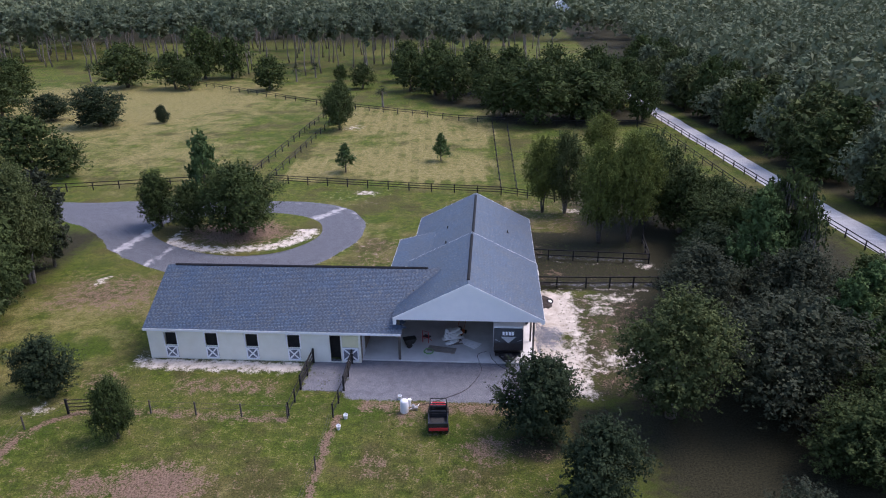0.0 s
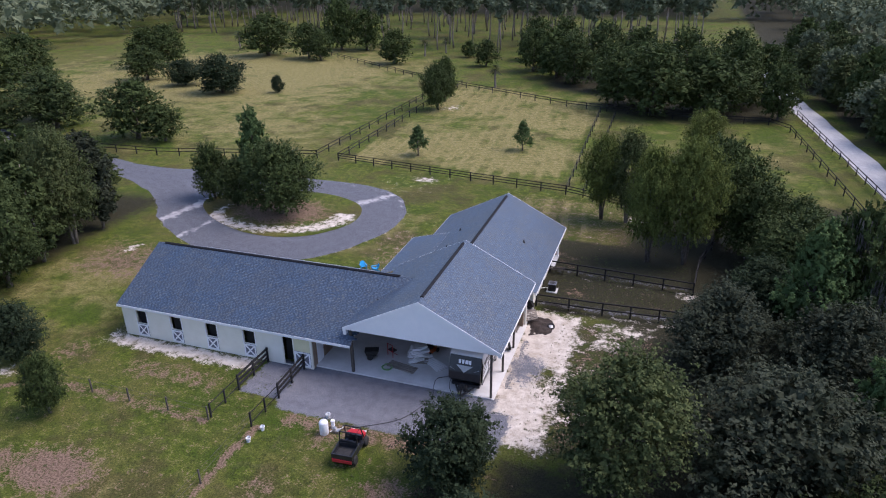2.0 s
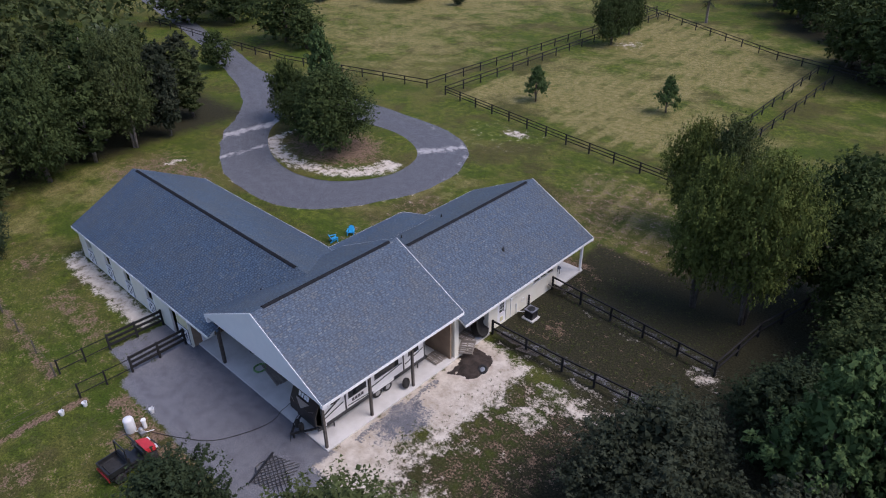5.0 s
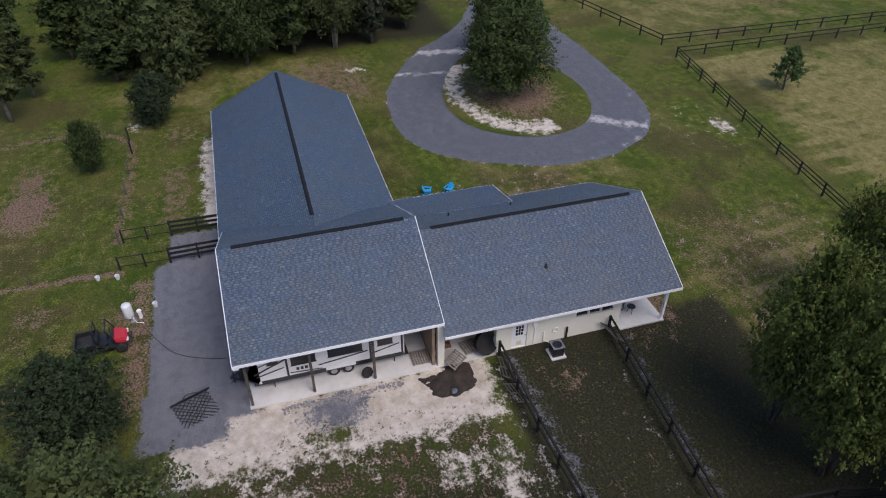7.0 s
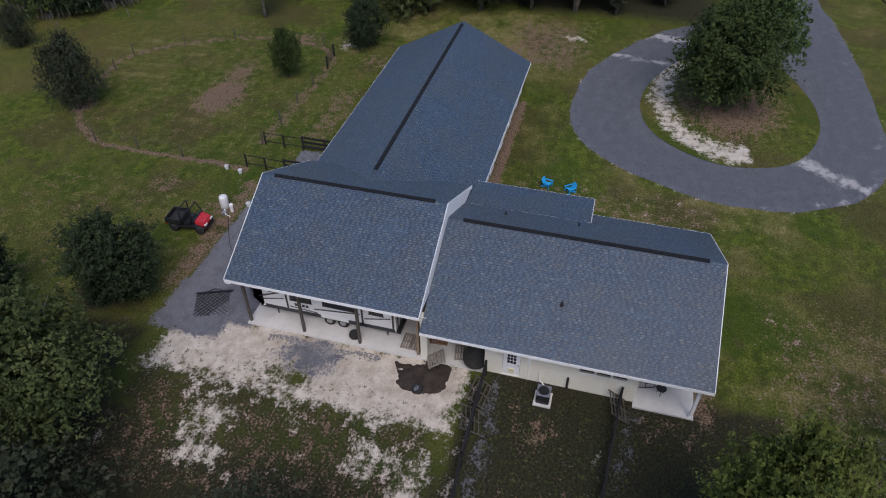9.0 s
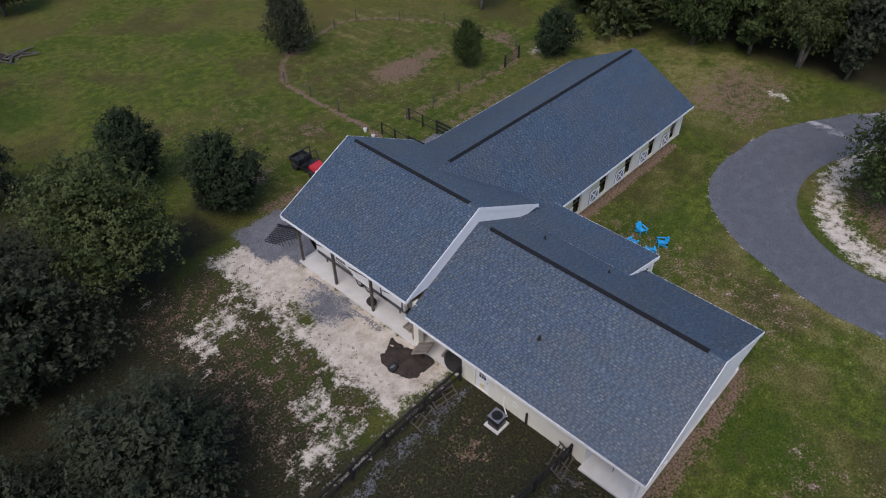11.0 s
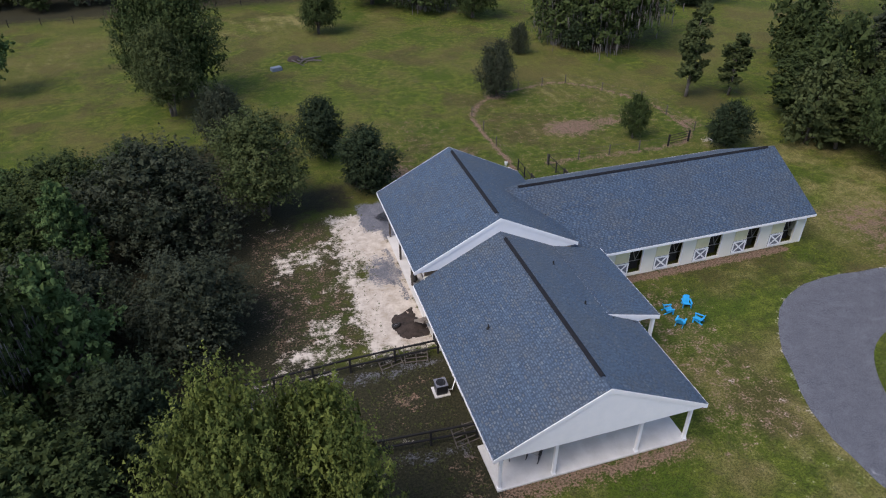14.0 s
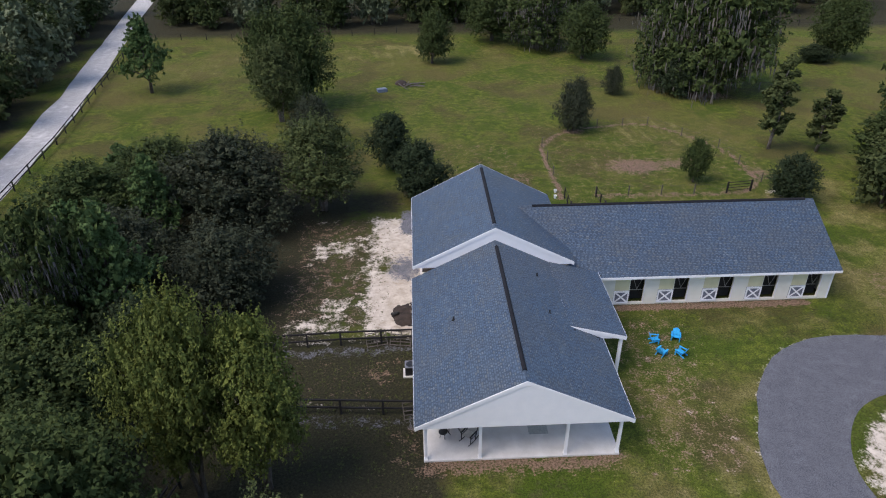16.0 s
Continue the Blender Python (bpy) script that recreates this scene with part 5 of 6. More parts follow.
for a in (0, 2.1, 4.2):
    part("leg", Shape().bar((0.2 * math.cos(a), 0.2 * math.sin(a), 0), (0.15 * math.cos(a), 0.15 * math.sin(a), 0.5), 0.03), BLACKPAINT, tbl)
solid("door_mat", Shape().box(-2.6, -1.4, 72.3, 73.3, 0.111, 0.13), RUGGREY, "grey woven mat on the porch floor", "mat")

# scrap heap far out on the lawn
scrap = thing("scrap_pile", "pile of old boards and sheet metal on the lawn", "scrap", pose(5.6, 2.0, 0))
for k in range(10):
    part("board", Shape().box(-1.3, 1.3, -0.1, 0.1, 0, 0.06), WOODPOST, scrap, at=pose(-1.2 + (k % 4) * 0.7, (k * 13 % 5) * 0.4 - 1, 0.03 + 0.07 * (k // 3), 0, 6, k * 41))
part("brush", Shape().lathe(1.2, -1.2, [(1.0, 0), (0.8, 0.3), (0.4, 0.5), (0.1, 0.55)], 12), SOIL, scrap)
solid("storage_box", Shape().box(-0.7, 0.7, -0.45, 0.45, 0, 0.5), plain("faded_blue", (0.12, 0.15, 0.2), (0.2, 0.24, 0.3), 2, 0.6), "faded blue plastic box on the lawn", "box", at=pose(9.6, 4.5, 0, 0, 0, 20), bevel=0.05)
rack = thing("metal_rack", "small grey metal rack at the edge of the woods", "rack", pose(-51, 43.6, 0, 0, 0, 30))
for x in (-0.7, 0.7):
    part("upright", Shape().bar((x, 0, 0), (x, 0, 1.3), 0.07), STEEL, rack)
for z in (0.4, 0.8, 1.2):
    part("rung", Shape().bar((-0.7, 0, z), (0.7, 0, z), 0.06), STEEL, rack)
puddle, pnt, pb = material("puddle_water", 0.03)
pb.inputs["Base Color"].default_value = (0.03, 0.035, 0.04, 1)
solid("puddle", Shape().slab([(18.2 + 1.2 * math.cos(a) * (1 + 0.2 * math.sin(3 * a)), 64.6 + 0.35 * math.sin(a), 0.02) for a in np.linspace(0, 6.1, 18)], (0, 0, -0.015)), puddle, "shallow puddle by the fence", "puddle", "structure")


# car parked far off under the trees
car = thing("parked_car", "small dark car parked under the far trees", "car", pose(-111.3, 106.4, 0, 0, 0, 25))
part("body", Shape().slab([(-2.1, -0.85, 0.85), (2.1, -0.85, 0.78), (2.1, 0.85, 0.78), (-2.1, 0.85, 0.85)], (0, 0, -0.5)), BLACKPAINT, car, bevel=0.12)
cabin = part("cabin", Shape().slab([(-1.5, -0.7, 1.4), (0.5, -0.7, 1.4), (0.5, 0.7, 1.4), (-1.5, 0.7, 1.4)], (0, 0, -0.58)), BLACKPAINT, car, bevel=0.14)
part("windscreen", Shape().slab([(0.5, -0.62, 1.34), (1.15, -0.72, 0.86), (1.15, 0.72, 0.86), (0.5, 0.62, 1.34)], (-0.05, 0, -0.05)), GLASS, cabin, "pale reflecting windscreen")
for x in (-1.3, 1.3):
    for y in (-0.8, 0.8):
        part("wheel", Shape().lathe(0, 0, [(0.2, -0.1), (0.32, -0.1), (0.32, 0.1), (0.2, 0.1)], 16), RUBBER, car, at=pose(x, y, 0.32, 90, 0, 0))

# ---- fences ----
def fence(label, line, gap, high, rails, size=0.1, board=(0.035, 0.12), mat=BLACKBOARD, closed_ends=True):
    """Posts along straight runs and one rail piece between each pair."""
    f = thing("fence", label, "fence")
    post = Shape().box(-size / 2, size / 2, -size / 2, size / 2, -0.05, high).mesh("post", mat)
    cache = {}
    for (x0, y0), (x1, y1) in zip(line[:-1], line[1:]):
        length = math.hypot(x1 - x0, y1 - y0)
        n, ang = max(1, round(length / gap)), math.degrees(math.atan2(y1 - y0, x1 - x0))
        span = length / n
        for k in range(n + 1):
            x, y = x0 + (x1 - x0) * k / n, y0 + (y1 - y0) * k / n
            part("post", post, mat, f, at=pose(x, y, 0, 0, 0, ang))
            if k < n:
                for z in rails:
                    key = (round(span, 3), z)
                    cache.setdefault(key, Shape().box(0, span, -board[0] / 2, board[0] / 2, z - board[1] / 2, z + board[1] / 2).mesh("rail", mat))
                    part("rail", cache[key], mat, f, at=pose(x, y + 0.0, 0, 0, 0, ang))
    return f


fence("black three-board fence beside the gravel walk", [(-13.45, 48.3), (-13.5, 44.4)], 1.9, 1.35, (0.42, 0.82, 1.22), 0.13, (0.06, 0.19))
fence("black three-board fence along the gravel walk", [(-10.2, 48.3), (-10.1, 44.4)], 1.9, 1.35, (0.42, 0.82, 1.22), 0.13, (0.06, 0.19))
fence("black tube gate section of the yard fence", [(-13.5, 44.4), (-13.5, 41.0)], 1.7, 1.2, (0.35, 1.12), 0.1, (0.04, 0.05))
fence("black tube gate section by the lawn", [(-10.1, 44.4), (-10.2, 41.0)], 1.7, 1.2, (0.35, 1.12), 0.1, (0.04, 0.05))
fence("thin wire fence with wooden posts round the small paddock", [(-13.5, 40.7), (-27.3, 40.8)], 3.3, 1.15, (0.6, 1.05), 0.09, (0.012, 0.012), WOODPOST)
fence("black gate between two posts at the small paddock", [(-27.3, 40.8), (-30.0, 40.4)], 2.7, 1.3, (0.3, 0.6, 0.9, 1.2), 0.14, (0.04, 0.05))
fence("thin wire fence with wooden posts on the worn track", [(-30.0, 40.4), (-32.1, 38.4), (-31.3, 28.7), (-25.2, 20.6), (-18.5, 21), (-14.5, 22), (-10.3, 27), (-10.1, 35.3), (-10.2, 41)], 4.4, 1.15, (0.6, 1.05), 0.08, (0.012, 0.012), WOODPOST)
fence("long black rail fence along the paddocks", [(-105, 93), (-70.5, 94), (-62.8, 94.4), (-37.2, 100.3)], 3.7, 1.3, (0.7, 1.22), 0.13, (0.04, 0.11))
fence("long black rail fence of the front paddock", [(-33.3, 99.9), (-11, 96.3), (2.6, 94.5), (10, 91.5), (19, 89)], 3.3, 1.3, (0.5, 0.85, 1.22), 0.13, (0.04, 0.09))
fence("black rail fence on one side of the paddock lane", [(-37.2, 100.3), (-36.3, 165)], 3.7, 1.3, (0.7, 1.22), 0.13, (0.04, 0.11))
fence("black rail fence on the other side of the lane", [(-33.3, 99.9), (-33.2, 163.5)], 3.7, 1.3, (0.7, 1.22), 0.13, (0.04, 0.11))
fence("far black fence behind the paddocks", [(-125, 222), (-88, 199.5), (-42, 166), (-6, 147), (14.6, 141.5), (31, 141.5), (34, 137), (37.4, 96)], 4.2, 1.3, (0.75, 1.22), 0.13, (0.04, 0.11))
fence("black rail fence between the paddock and the trees", [(1.2, 143.5), (2.6, 94.5)], 3.7, 1.3, (0.7, 1.22), 0.13, (0.04, 0.11))
fence("black rail fence on the wooded side of the paddock", [(4.3, 140), (4.9, 94)], 3.7, 1.3, (0.7, 1.22), 0.13, (0.04, 0.11))
fence("black fence beside the sand yard", [(5.0, 63.75), (10.9, 63.8), (20.5, 64.3)], 2.5, 1.25, (0.55, 1.18), 0.13, (0.10, 0.10))
fence("black fence beside the porch yard", [(4.9, 71.2), (18.5, 70.2), (19.0, 76.2), (21, 84)], 2.6, 1.25, (0.55, 1.18), 0.13, (0.10, 0.10))
fence("black post and rail fence along the lane", [(36.6, 150), (41.0, 102), (43.4, 79), (47.6, 36), (48.8, 23), (54.4, -16), (60, -44)], 4.0, 1.25, (0.65, 1.15), 0.12, (0.04, 0.12))
fence("wire fence at the edge of the south lawn", [(58, -30), (29, -27.5), (3.6, -33), (-38, -39), (-90, -30)], 4.5, 1.2, (0.6, 1.1), 0.1, (0.015, 0.02))


# ---- trees ----
def array_mesh(name, v, f, mat):
    me = bpy.data.meshes.new(name)
    n, m = len(f), f.shape[1]
    me.vertices.add(len(v))
    me.vertices.foreach_set("co", v.astype(np.float32).ravel())
    me.loops.add(n * m)
    me.loops.foreach_set("vertex_index", f.astype(np.int32).ravel())
    me.polygons.add(n)
    me.polygons.foreach_set("loop_start", np.arange(0, n * m, m, dtype=np.int32))
    me.polygons.foreach_set("loop_total", np.full(n, m, dtype=np.int32))
    me.materials.append(mat)
    me.update(calc_edges=True)
    me.validate()
    return me


def crown_leaves(r, centres, radii, count, leaf, sprays, core=1.0):
    """Leaves of a crown: coarse inner foliage in each clump, and leafy sprays that stand out of the clumps' outer sides."""
    c, k = np.asarray(centres, float), np.asarray(radii, float)
    n = len(c)
    n_core = int(count * 0.10)
    i = r.integers(0, n, n_core)
    d = r.normal(size=(n_core, 3))
    d /= np.linalg.norm(d, axis=1, keepdims=True)
    pos_c = c[i] + d * k[i] * (r.random((n_core, 1)) ** 0.4) * 0.78 * core
    # sprays, kept where they start outside the neighbouring clumps
    want = n * sprays
    i = r.choice(n, want * 4, p=k[:, 0] ** 2 / (k[:, 0] ** 2).sum())
    d = r.normal(size=(want * 4, 3)) + np.array([0, 0, 0.22])
    d /= np.linalg.norm(d, axis=1, keepdims=True)
    o = c[i] + d * k[i] * r.uniform(0.62, 0.95, (len(i), 1))
    deep = np.linalg.norm((o[:, None, :] - c[None]) / k[None], axis=2)
    deep[np.arange(len(i)), i] = 9
    free = np.where(deep.min(1) > 0.72)[0][:want]
    i, d, o = i[free], d[free], o[free]
    way = d + r.normal(size=d.shape) * 0.42 + np.array([0, 0, 0.30])
    way /= np.linalg.norm(way, axis=1, keepdims=True)
    ln = k[i].mean(1) * r.uniform(0.30, 1.0, len(i))
    m = max(3, (count - n_core) // len(i))
    q = np.repeat(np.arange(len(i)), m)
    u = r.random(len(q))
    side = r.normal(size=(len(q), 3)) * (0.17 * ln[q] * (1.15 - 0.85 * u))[:, None]
    pos_s = o[q] + way[q] * (ln[q] * u)[:, None] + side
    pos = np.concatenate([pos_c, pos_s])
    size = np.concatenate([np.full(n_core, leaf * 2.5), leaf * r.uniform(0.6, 1.4, len(q))])
    nrm = np.concatenate([r.normal(size=(n_core, 3)), way[q] * 0.5 + side / (np.linalg.norm(side, axis=1, keepdims=True) + 1e-6) * 0.5 + r.normal(size=(len(q), 3)) * 0.45 + np.array([0, 0, 0.55])])
    nrm /= np.linalg.norm(nrm, axis=1, keepdims=True)
    a = np.cross(nrm, r.normal(size=nrm.shape))
    a /= np.linalg.norm(a, axis=1, keepdims=True)
    b_ = np.cross(nrm, a)
    z = size[:, None]
    v = np.stack([pos + a * z, pos - a * z * 0.6 + b_ * z * 0.62, pos - a * z * 0.6 - b_ * z * 0.62], 1)
    v = v[v[:, :, 2].min(1) > 0.05]
    return v.reshape(-1, 3), np.arange(len(v) * 3).reshape(-1, 3)


def clumps(r, h, rad, low, lobes, form):
    """Clump centres and radii that make up a crown."""
    cs, rs = [], []
    for i in range(lobes):
        u = (i + r.uniform(0.2, 0.8)) / lobes
        z = low * h + (1 - low) * h * (0.08 + 0.77 * u)
        if form == "round":
            reach = math.sqrt(max(0.05, 1 - (2 * u - 0.85) ** 2 * 0.95))
        elif form == "cone":
            reach = 1.05 - 0.92 * u
        elif form == "column":
            reach = 0.75 * math.sqrt(max(0.08, 1 - (2 * u - 0.9) ** 2))
        else:
            reach = math.sqrt(max(0.05, 1 - (1.6 * u - 1.0) ** 2))
        a = i * 2.4 + r.uniform(-0.5, 0.5)
        q = rad * reach * r.uniform(0.35, 0.78)
        cs.append((q * math.cos(a), q * math.sin(a), z))
        k = rad * (0.24 + 0.19 * reach) * r.uniform(0.7, 1.2) * (0.7 if form in ("cone", "column") else 1.0)
        rs.append((k, k, k * r.uniform(0.6, 0.85)))
    return cs, rs


def tree(name, label, seed, h, rad, low, lobes, count, leaf, mat, form="round", bark=BARK, girth=0.2, moss=0, stems=1, group="", tufty=16, limbs=16, core=1.0):
    r = np.random.default_rng(seed)
    t = thing(name, label, "tree" if "shrub" not in name else "shrub", group=group)
    cs, rs = clumps(r, h, rad, low, lobes, form)
    wood = Shape()
    for s in range(stems):
        off = (0, 0) if stems == 1 else (0.5 * math.cos(s * 2.1), 0.5 * math.sin(s * 2.1))
        top = h * (0.86 if form in ("cone", "column", "pine") else 0.62)
        path = [(off[0] * (0.3 + k * 0.35) + 0.012 * h * math.sin(k * 1.7 + seed + s), off[1] * (0.3 + k * 0.35) + 0.012 * h * math.cos(k * 2.1 + seed), top * k / 5 - (0.1 if k == 0 else 0)) for k in range(6)]
        wood.tube(path, [girth * 1.35, girth, girth * 0.85, girth * 0.65, girth * 0.45, girth * 0.22], 7)
    for c, k in list(zip(cs, rs))[:limbs]:
        z0 = max(low * h * 0.75, c[2] - 0.55 * math.hypot(c[0], c[1]) - 0.05 * h)
        z0 = min(z0, h * 0.6)
        mid = (c[0] * 0.45, c[1] * 0.45, z0 + (c[2] - z0) * 0.6)
        wood.tube([(0, 0, z0), mid, c, (c[0] * 1.25, c[1] * 1.25, c[2] + k[2] * 0.5)], [girth * 0.42, girth * 0.28, girth * 0.16, girth * 0.05], 5)
    part("trunk", wood, bark, t, "branching trunk", smooth=True)
    v, f = crown_leaves(r, cs, rs, count, leaf, tufty, core)
    part("crown", array_mesh("crown", v, f, mat), mat, t)
    if moss:
        q = Shape()
        for _ in range(moss):
            c = cs[r.integers(len(cs))]
            x, y, z = c[0] * 1.25 + r.normal() * 0.75, c[1] * 1.25 + r.normal() * 0.75, c[2] + r.uniform(-1.3, 0.3)
            ln, w = r.uniform(0.3, 1.0), r.uniform(0.02, 0.055)
            n, a = len(q.v), r.uniform(0, 3.14)
            dx, dy = w * math.cos(a), w * math.sin(a)
            q.v += [(x - dx, y - dy, z), (x + dx, y + dy, z), (x + dx * 1.3, y + dy, z - ln * 0.5), (x, y + 0.05, z - ln), (x - dx, y - dy * 1.4, z - ln * 0.55)]
            q.f.append((n, n + 1, n + 2, n + 3, n + 4))
        tagged(part("moss", q, MOSS, t, "hanging grey moss"), kind="stuff")
    return t


def plant(proto, x, y, h=None, turn=None, base=10.0, wide=None, label=""):
    """A copy of a tree at x, y, scaled to the height h."""
    s = (h or base) / base
    w = wide if wide else s
    tr_ = copy_thing(proto, pose(x, y, 0, 0, 0, turn if turn is not None else (x * 37 + y * 53) % 360) @ Matrix.Diagonal((w, w, s, 1)))
    return tagged(tr_, label) if label else tr_


HIDE = pose(0, 0, -400)
OAKS = [tree("oak_tree", "broad dark green oak with an uneven crown", 11 + i, 10, 4.6, 0.10, 22 + 2 * i, 20000, 0.135, LEAF_OAK, girth=0.26, tufty=38) for i in range(3)]
AIRY = [tree("airy_tree", "tall light green tree with a loose open crown", 31 + i, 10, 4.0, 0.20, 24, 26000, 0.10, LEAF_AIRY, girth=0.17, stems=3, tufty=44) for i in range(2)]
DULL = tree("airy_tree", "loose grey-green tree with pale branches", 37, 10, 4.0, 0.14, 24, 24000, 0.10, LEAF_MID, girth=0.17, stems=3, bark=PALEBARK, tufty=44, core=0.8)
GREY = [tree("grey_tree", "dense grey-green evergreen tree", 41 + i, 10, 5.2, 0.05, 24, 22000, 0.135, LEAF_GREY, girth=0.24, tufty=44) for i in range(2)]
SHRUB = [tree("evergreen_shrub", "rounded dark evergreen shrub down to the ground", 51 + i, 10, 4.3, 0.02, 20, 18000, 0.135, LEAF_DARK, girth=0.2, tufty=44) for i in range(2)]
SLIM = tree("slim_tree", "slim upright tree with pale bark", 61, 10, 2.2, 0.10, 22, 8000, 0.15, LEAF_MID, form="column", bark=PALEBARK, girth=0.13, tufty=18)
TALL = [tree("slender_tree", "tall slender tree with a narrow leafy crown", 65 + i, 10, 2.7, 0.05, 30, 12500, 0.135, m, form="column", bark=PALEBARK, girth=0.12, tufty=16) for i, m in enumerate((LEAF_MID, LEAF_OAK, LEAF_GREY))]
PINELET = tree("young_pine", "young pine with tufted branches", 71, 10, 4.2, 0.20, 26, 10000, 0.15, NEEDLE, form="cone", girth=0.2, tufty=12, core=0.8)
MOSSY = tree("mossy_oak", "old oak draped in hanging grey moss", 81, 10, 4.6, 0.06, 22, 12000, 0.19, LEAF_OAK, girth=0.34, moss=2000, tufty=22)
FAROAKS = [tree("oak_tree", "broad dark green oak in the far meadow", 121 + i, 10, 4.6, 0.06, 18, 7000, 0.19, LEAF_OAK, girth=0.26, tufty=24, limbs=6) for i in range(3)]
PINES = [tree("tall_pine", "tall straight pine with a bare trunk", 91 + i, 10, 1.5, 0.52, 10, 860, 0.235, NEEDLE_HAZED, form="pine", bark=PALEBARK, girth=0.10, tufty=7, limbs=4) for i in range(3)]
WOODS = [tree("woodland_tree", "dark woodland tree at the edge of the woods", 101 + i, 10, 4.1, 0.04, 18, 3900, 0.27, m, girth=0.2, tufty=18, limbs=5) for i, m in enumerate((LEAF_HAZED, LEAF_MID, LEAF_OAK))]


def palm():
    t = thing("palm_tree", "small palm with a round head of fronds", "tree")
    part("trunk", Shape().tube([(0, 0, -0.1), (0.1, 0, 1.6), (0.05, 0.05, 3.3)], [0.24, 0.19, 0.2], 9), PALEBARK, t)
    q, r = Shape(), random.Random(3)
    for k in range(46):
        a, e = k * 2.4, r.uniform(-0.7, 1.2)
        d = Vector((math.cos(a) * math.cos(e), math.sin(a) * math.cos(e), math.sin(e)))
        o, s = Vector((0.05, 0.05, 3.4)), d.cross(Vector((0, 0, 1))).normalized()
        for j in range(-3, 4):
            tip = o + d * 1.7 + s * j * 0.28 - Vector((0, 0, 0.35 + 0.1 * abs(j)))
            b0 = o + d * 0.8
            n = len(q.v)
            q.v += [tuple(b0 - s * 0.03), tuple(b0 + s * 0.03), tuple(tip)]
            q.f.append((n, n + 1, n + 2))
        q.bar(o, o + d * 0.8, 0.035)
    part("fronds", q, LEAF_GREY, t)
    return t


PALM = palm()
PROTOS = [DULL, *OAKS, *FAROAKS, *AIRY, *GREY, *SHRUB, SLIM, *TALL, PINELET, MOSSY, *PINES, *WOODS, PALM]

# trees on the drive island
plant(OAKS[0], -41.2, 79.8, 7.8, wide=0.58, label="small oak on the drive island")
plant(PINELET, -35.0, 80.6, 13.2, wide=0.86, label="pine standing among the oaks on the drive island")
plant(OAKS[1], -36.6, 78.2, 6.6, wide=0.55, label="dark oak on the drive island")
plant(OAKS[2], -29.7, 77.4, 9.8, wide=1.0, label="broad oak on the drive island")
# paddock trees
plant(PINELET, -7.5, 113.5, 5.2, wide=0.46, label="young pine in the front paddock")
plant(PINELET, -22.5, 106.0, 5.2, wide=0.50, label="young pine near the paddock fence")
plant(OAKS[1], -30.2, 137.8, 10.0, wide=0.68, label="tall dark tree at the end of the paddock lane")
plant(OAKS[0], -31.5, 146, 9.5, wide=0.5)
plant(PALM, -25.0, 163, base=5, h=5.8)
plant(PALM, -122, 205, base=5, h=6.3)
plant(PALM, -57.4, 204, base=5, h=5.8)
plant(PALM, -53.5, 212, base=5, h=5.5)
for k, (x, y, h, w) in enumerate(((-34.9, 191, 7.8, 0.8), (-60.7, 188.5, 9.8, 1.15), (-104.5, 194, 13.2, 1.75), (-89.5, 191.8, 11.5, 1.15), (-84, 189, 9, 0.8), (-87.9, 210.5, 17, 1.4), (-80, 212, 14, 1.2), (-44, 205, 5, 0.5), (-123, 171, 12, 1.4), (-112, 150, 9, 1.2), (-126, 166, 11, 1.3),
                                  (-93.5, 104, 10, 1.4), (-101, 98, 8, 1.2), (-101, 110, 10, 1.3), (-67.4, 102.1, 7, 0.75), (-73.2, 102.3, 11.2, 1.35), (-129, 121, 13.6, 1.8), (-96, 128, 5, 0.5), (-140, 140, 13, 1.5), (-68, 85.5, 6, 0.6))):
    plant(FAROAKS[k % 3], x, y, h, wide=w)
plant(SHRUB[0], -83.3, 140.7, 9.2, wide=1.42, label="huge dark evergreen shrub in the meadow")
plant(SHRUB[1], -98, 146.6, 6.8, wide=1.0)
plant(SHRUB[0], -71.1, 144.3, 4.2, wide=0.38)
# the stand behind the front paddock
for k, (x, y, h, w) in enumerate(((3.6, 149.6, 12, 1.2), (10.6, 144.0, 13.5, 1.7), (22.3, 146.2, 11.6, 1.6), (8, 152, 14, 1.2), (19, 150, 13, 1.3), (26, 155, 14, 1.3), (31.6, 162, 13, 1.2), (-8.4, 171, 12, 1.2), (-13.6, 179, 13, 1.3), (-21, 186, 12, 1.1), (-14, 192, 14, 1.2), (-3, 184, 14, 1.3), (6, 178, 14, 1.3),
                                  (16, 172, 14, 1.3), (26, 175, 14, 1.3), (-24, 205, 13, 1.2), (0, 165, 11, 1.0), (33, 146, 11, 0.9))):
    plant(FAROAKS[k % 3], x, y, h, wide=w)
# north-east trees beside the porch yard
for proto, x, y, h, w, lab in (
        (AIRY[0], 13.9, 76.5, 13.0, 0.72, "bright yellow-green tree near the porch yard"), (AIRY[1], 17.5, 76.8, 14.3, 0.74, "large airy yellow-green tree by the fence corner"), (DULL, 10.9, 86.8, 12.0, 0.72, "slender airy tree by the paddock fence"),
        (AIRY[1], 8.0, 87.2, 10.9, 0.62, "small airy tree at the paddock fence"), (OAKS[1], 20.8, 84.0, 12.4, 1.0, "broad olive-green tree by the paddock fence"), (AIRY[0], 19.7, 115.5, 8.4, 0.8, ""), (OAKS[2], 24.4, 80, 9.2, 0.8, "")):
    plant(proto, x, y, h, wide=w, label=lab)
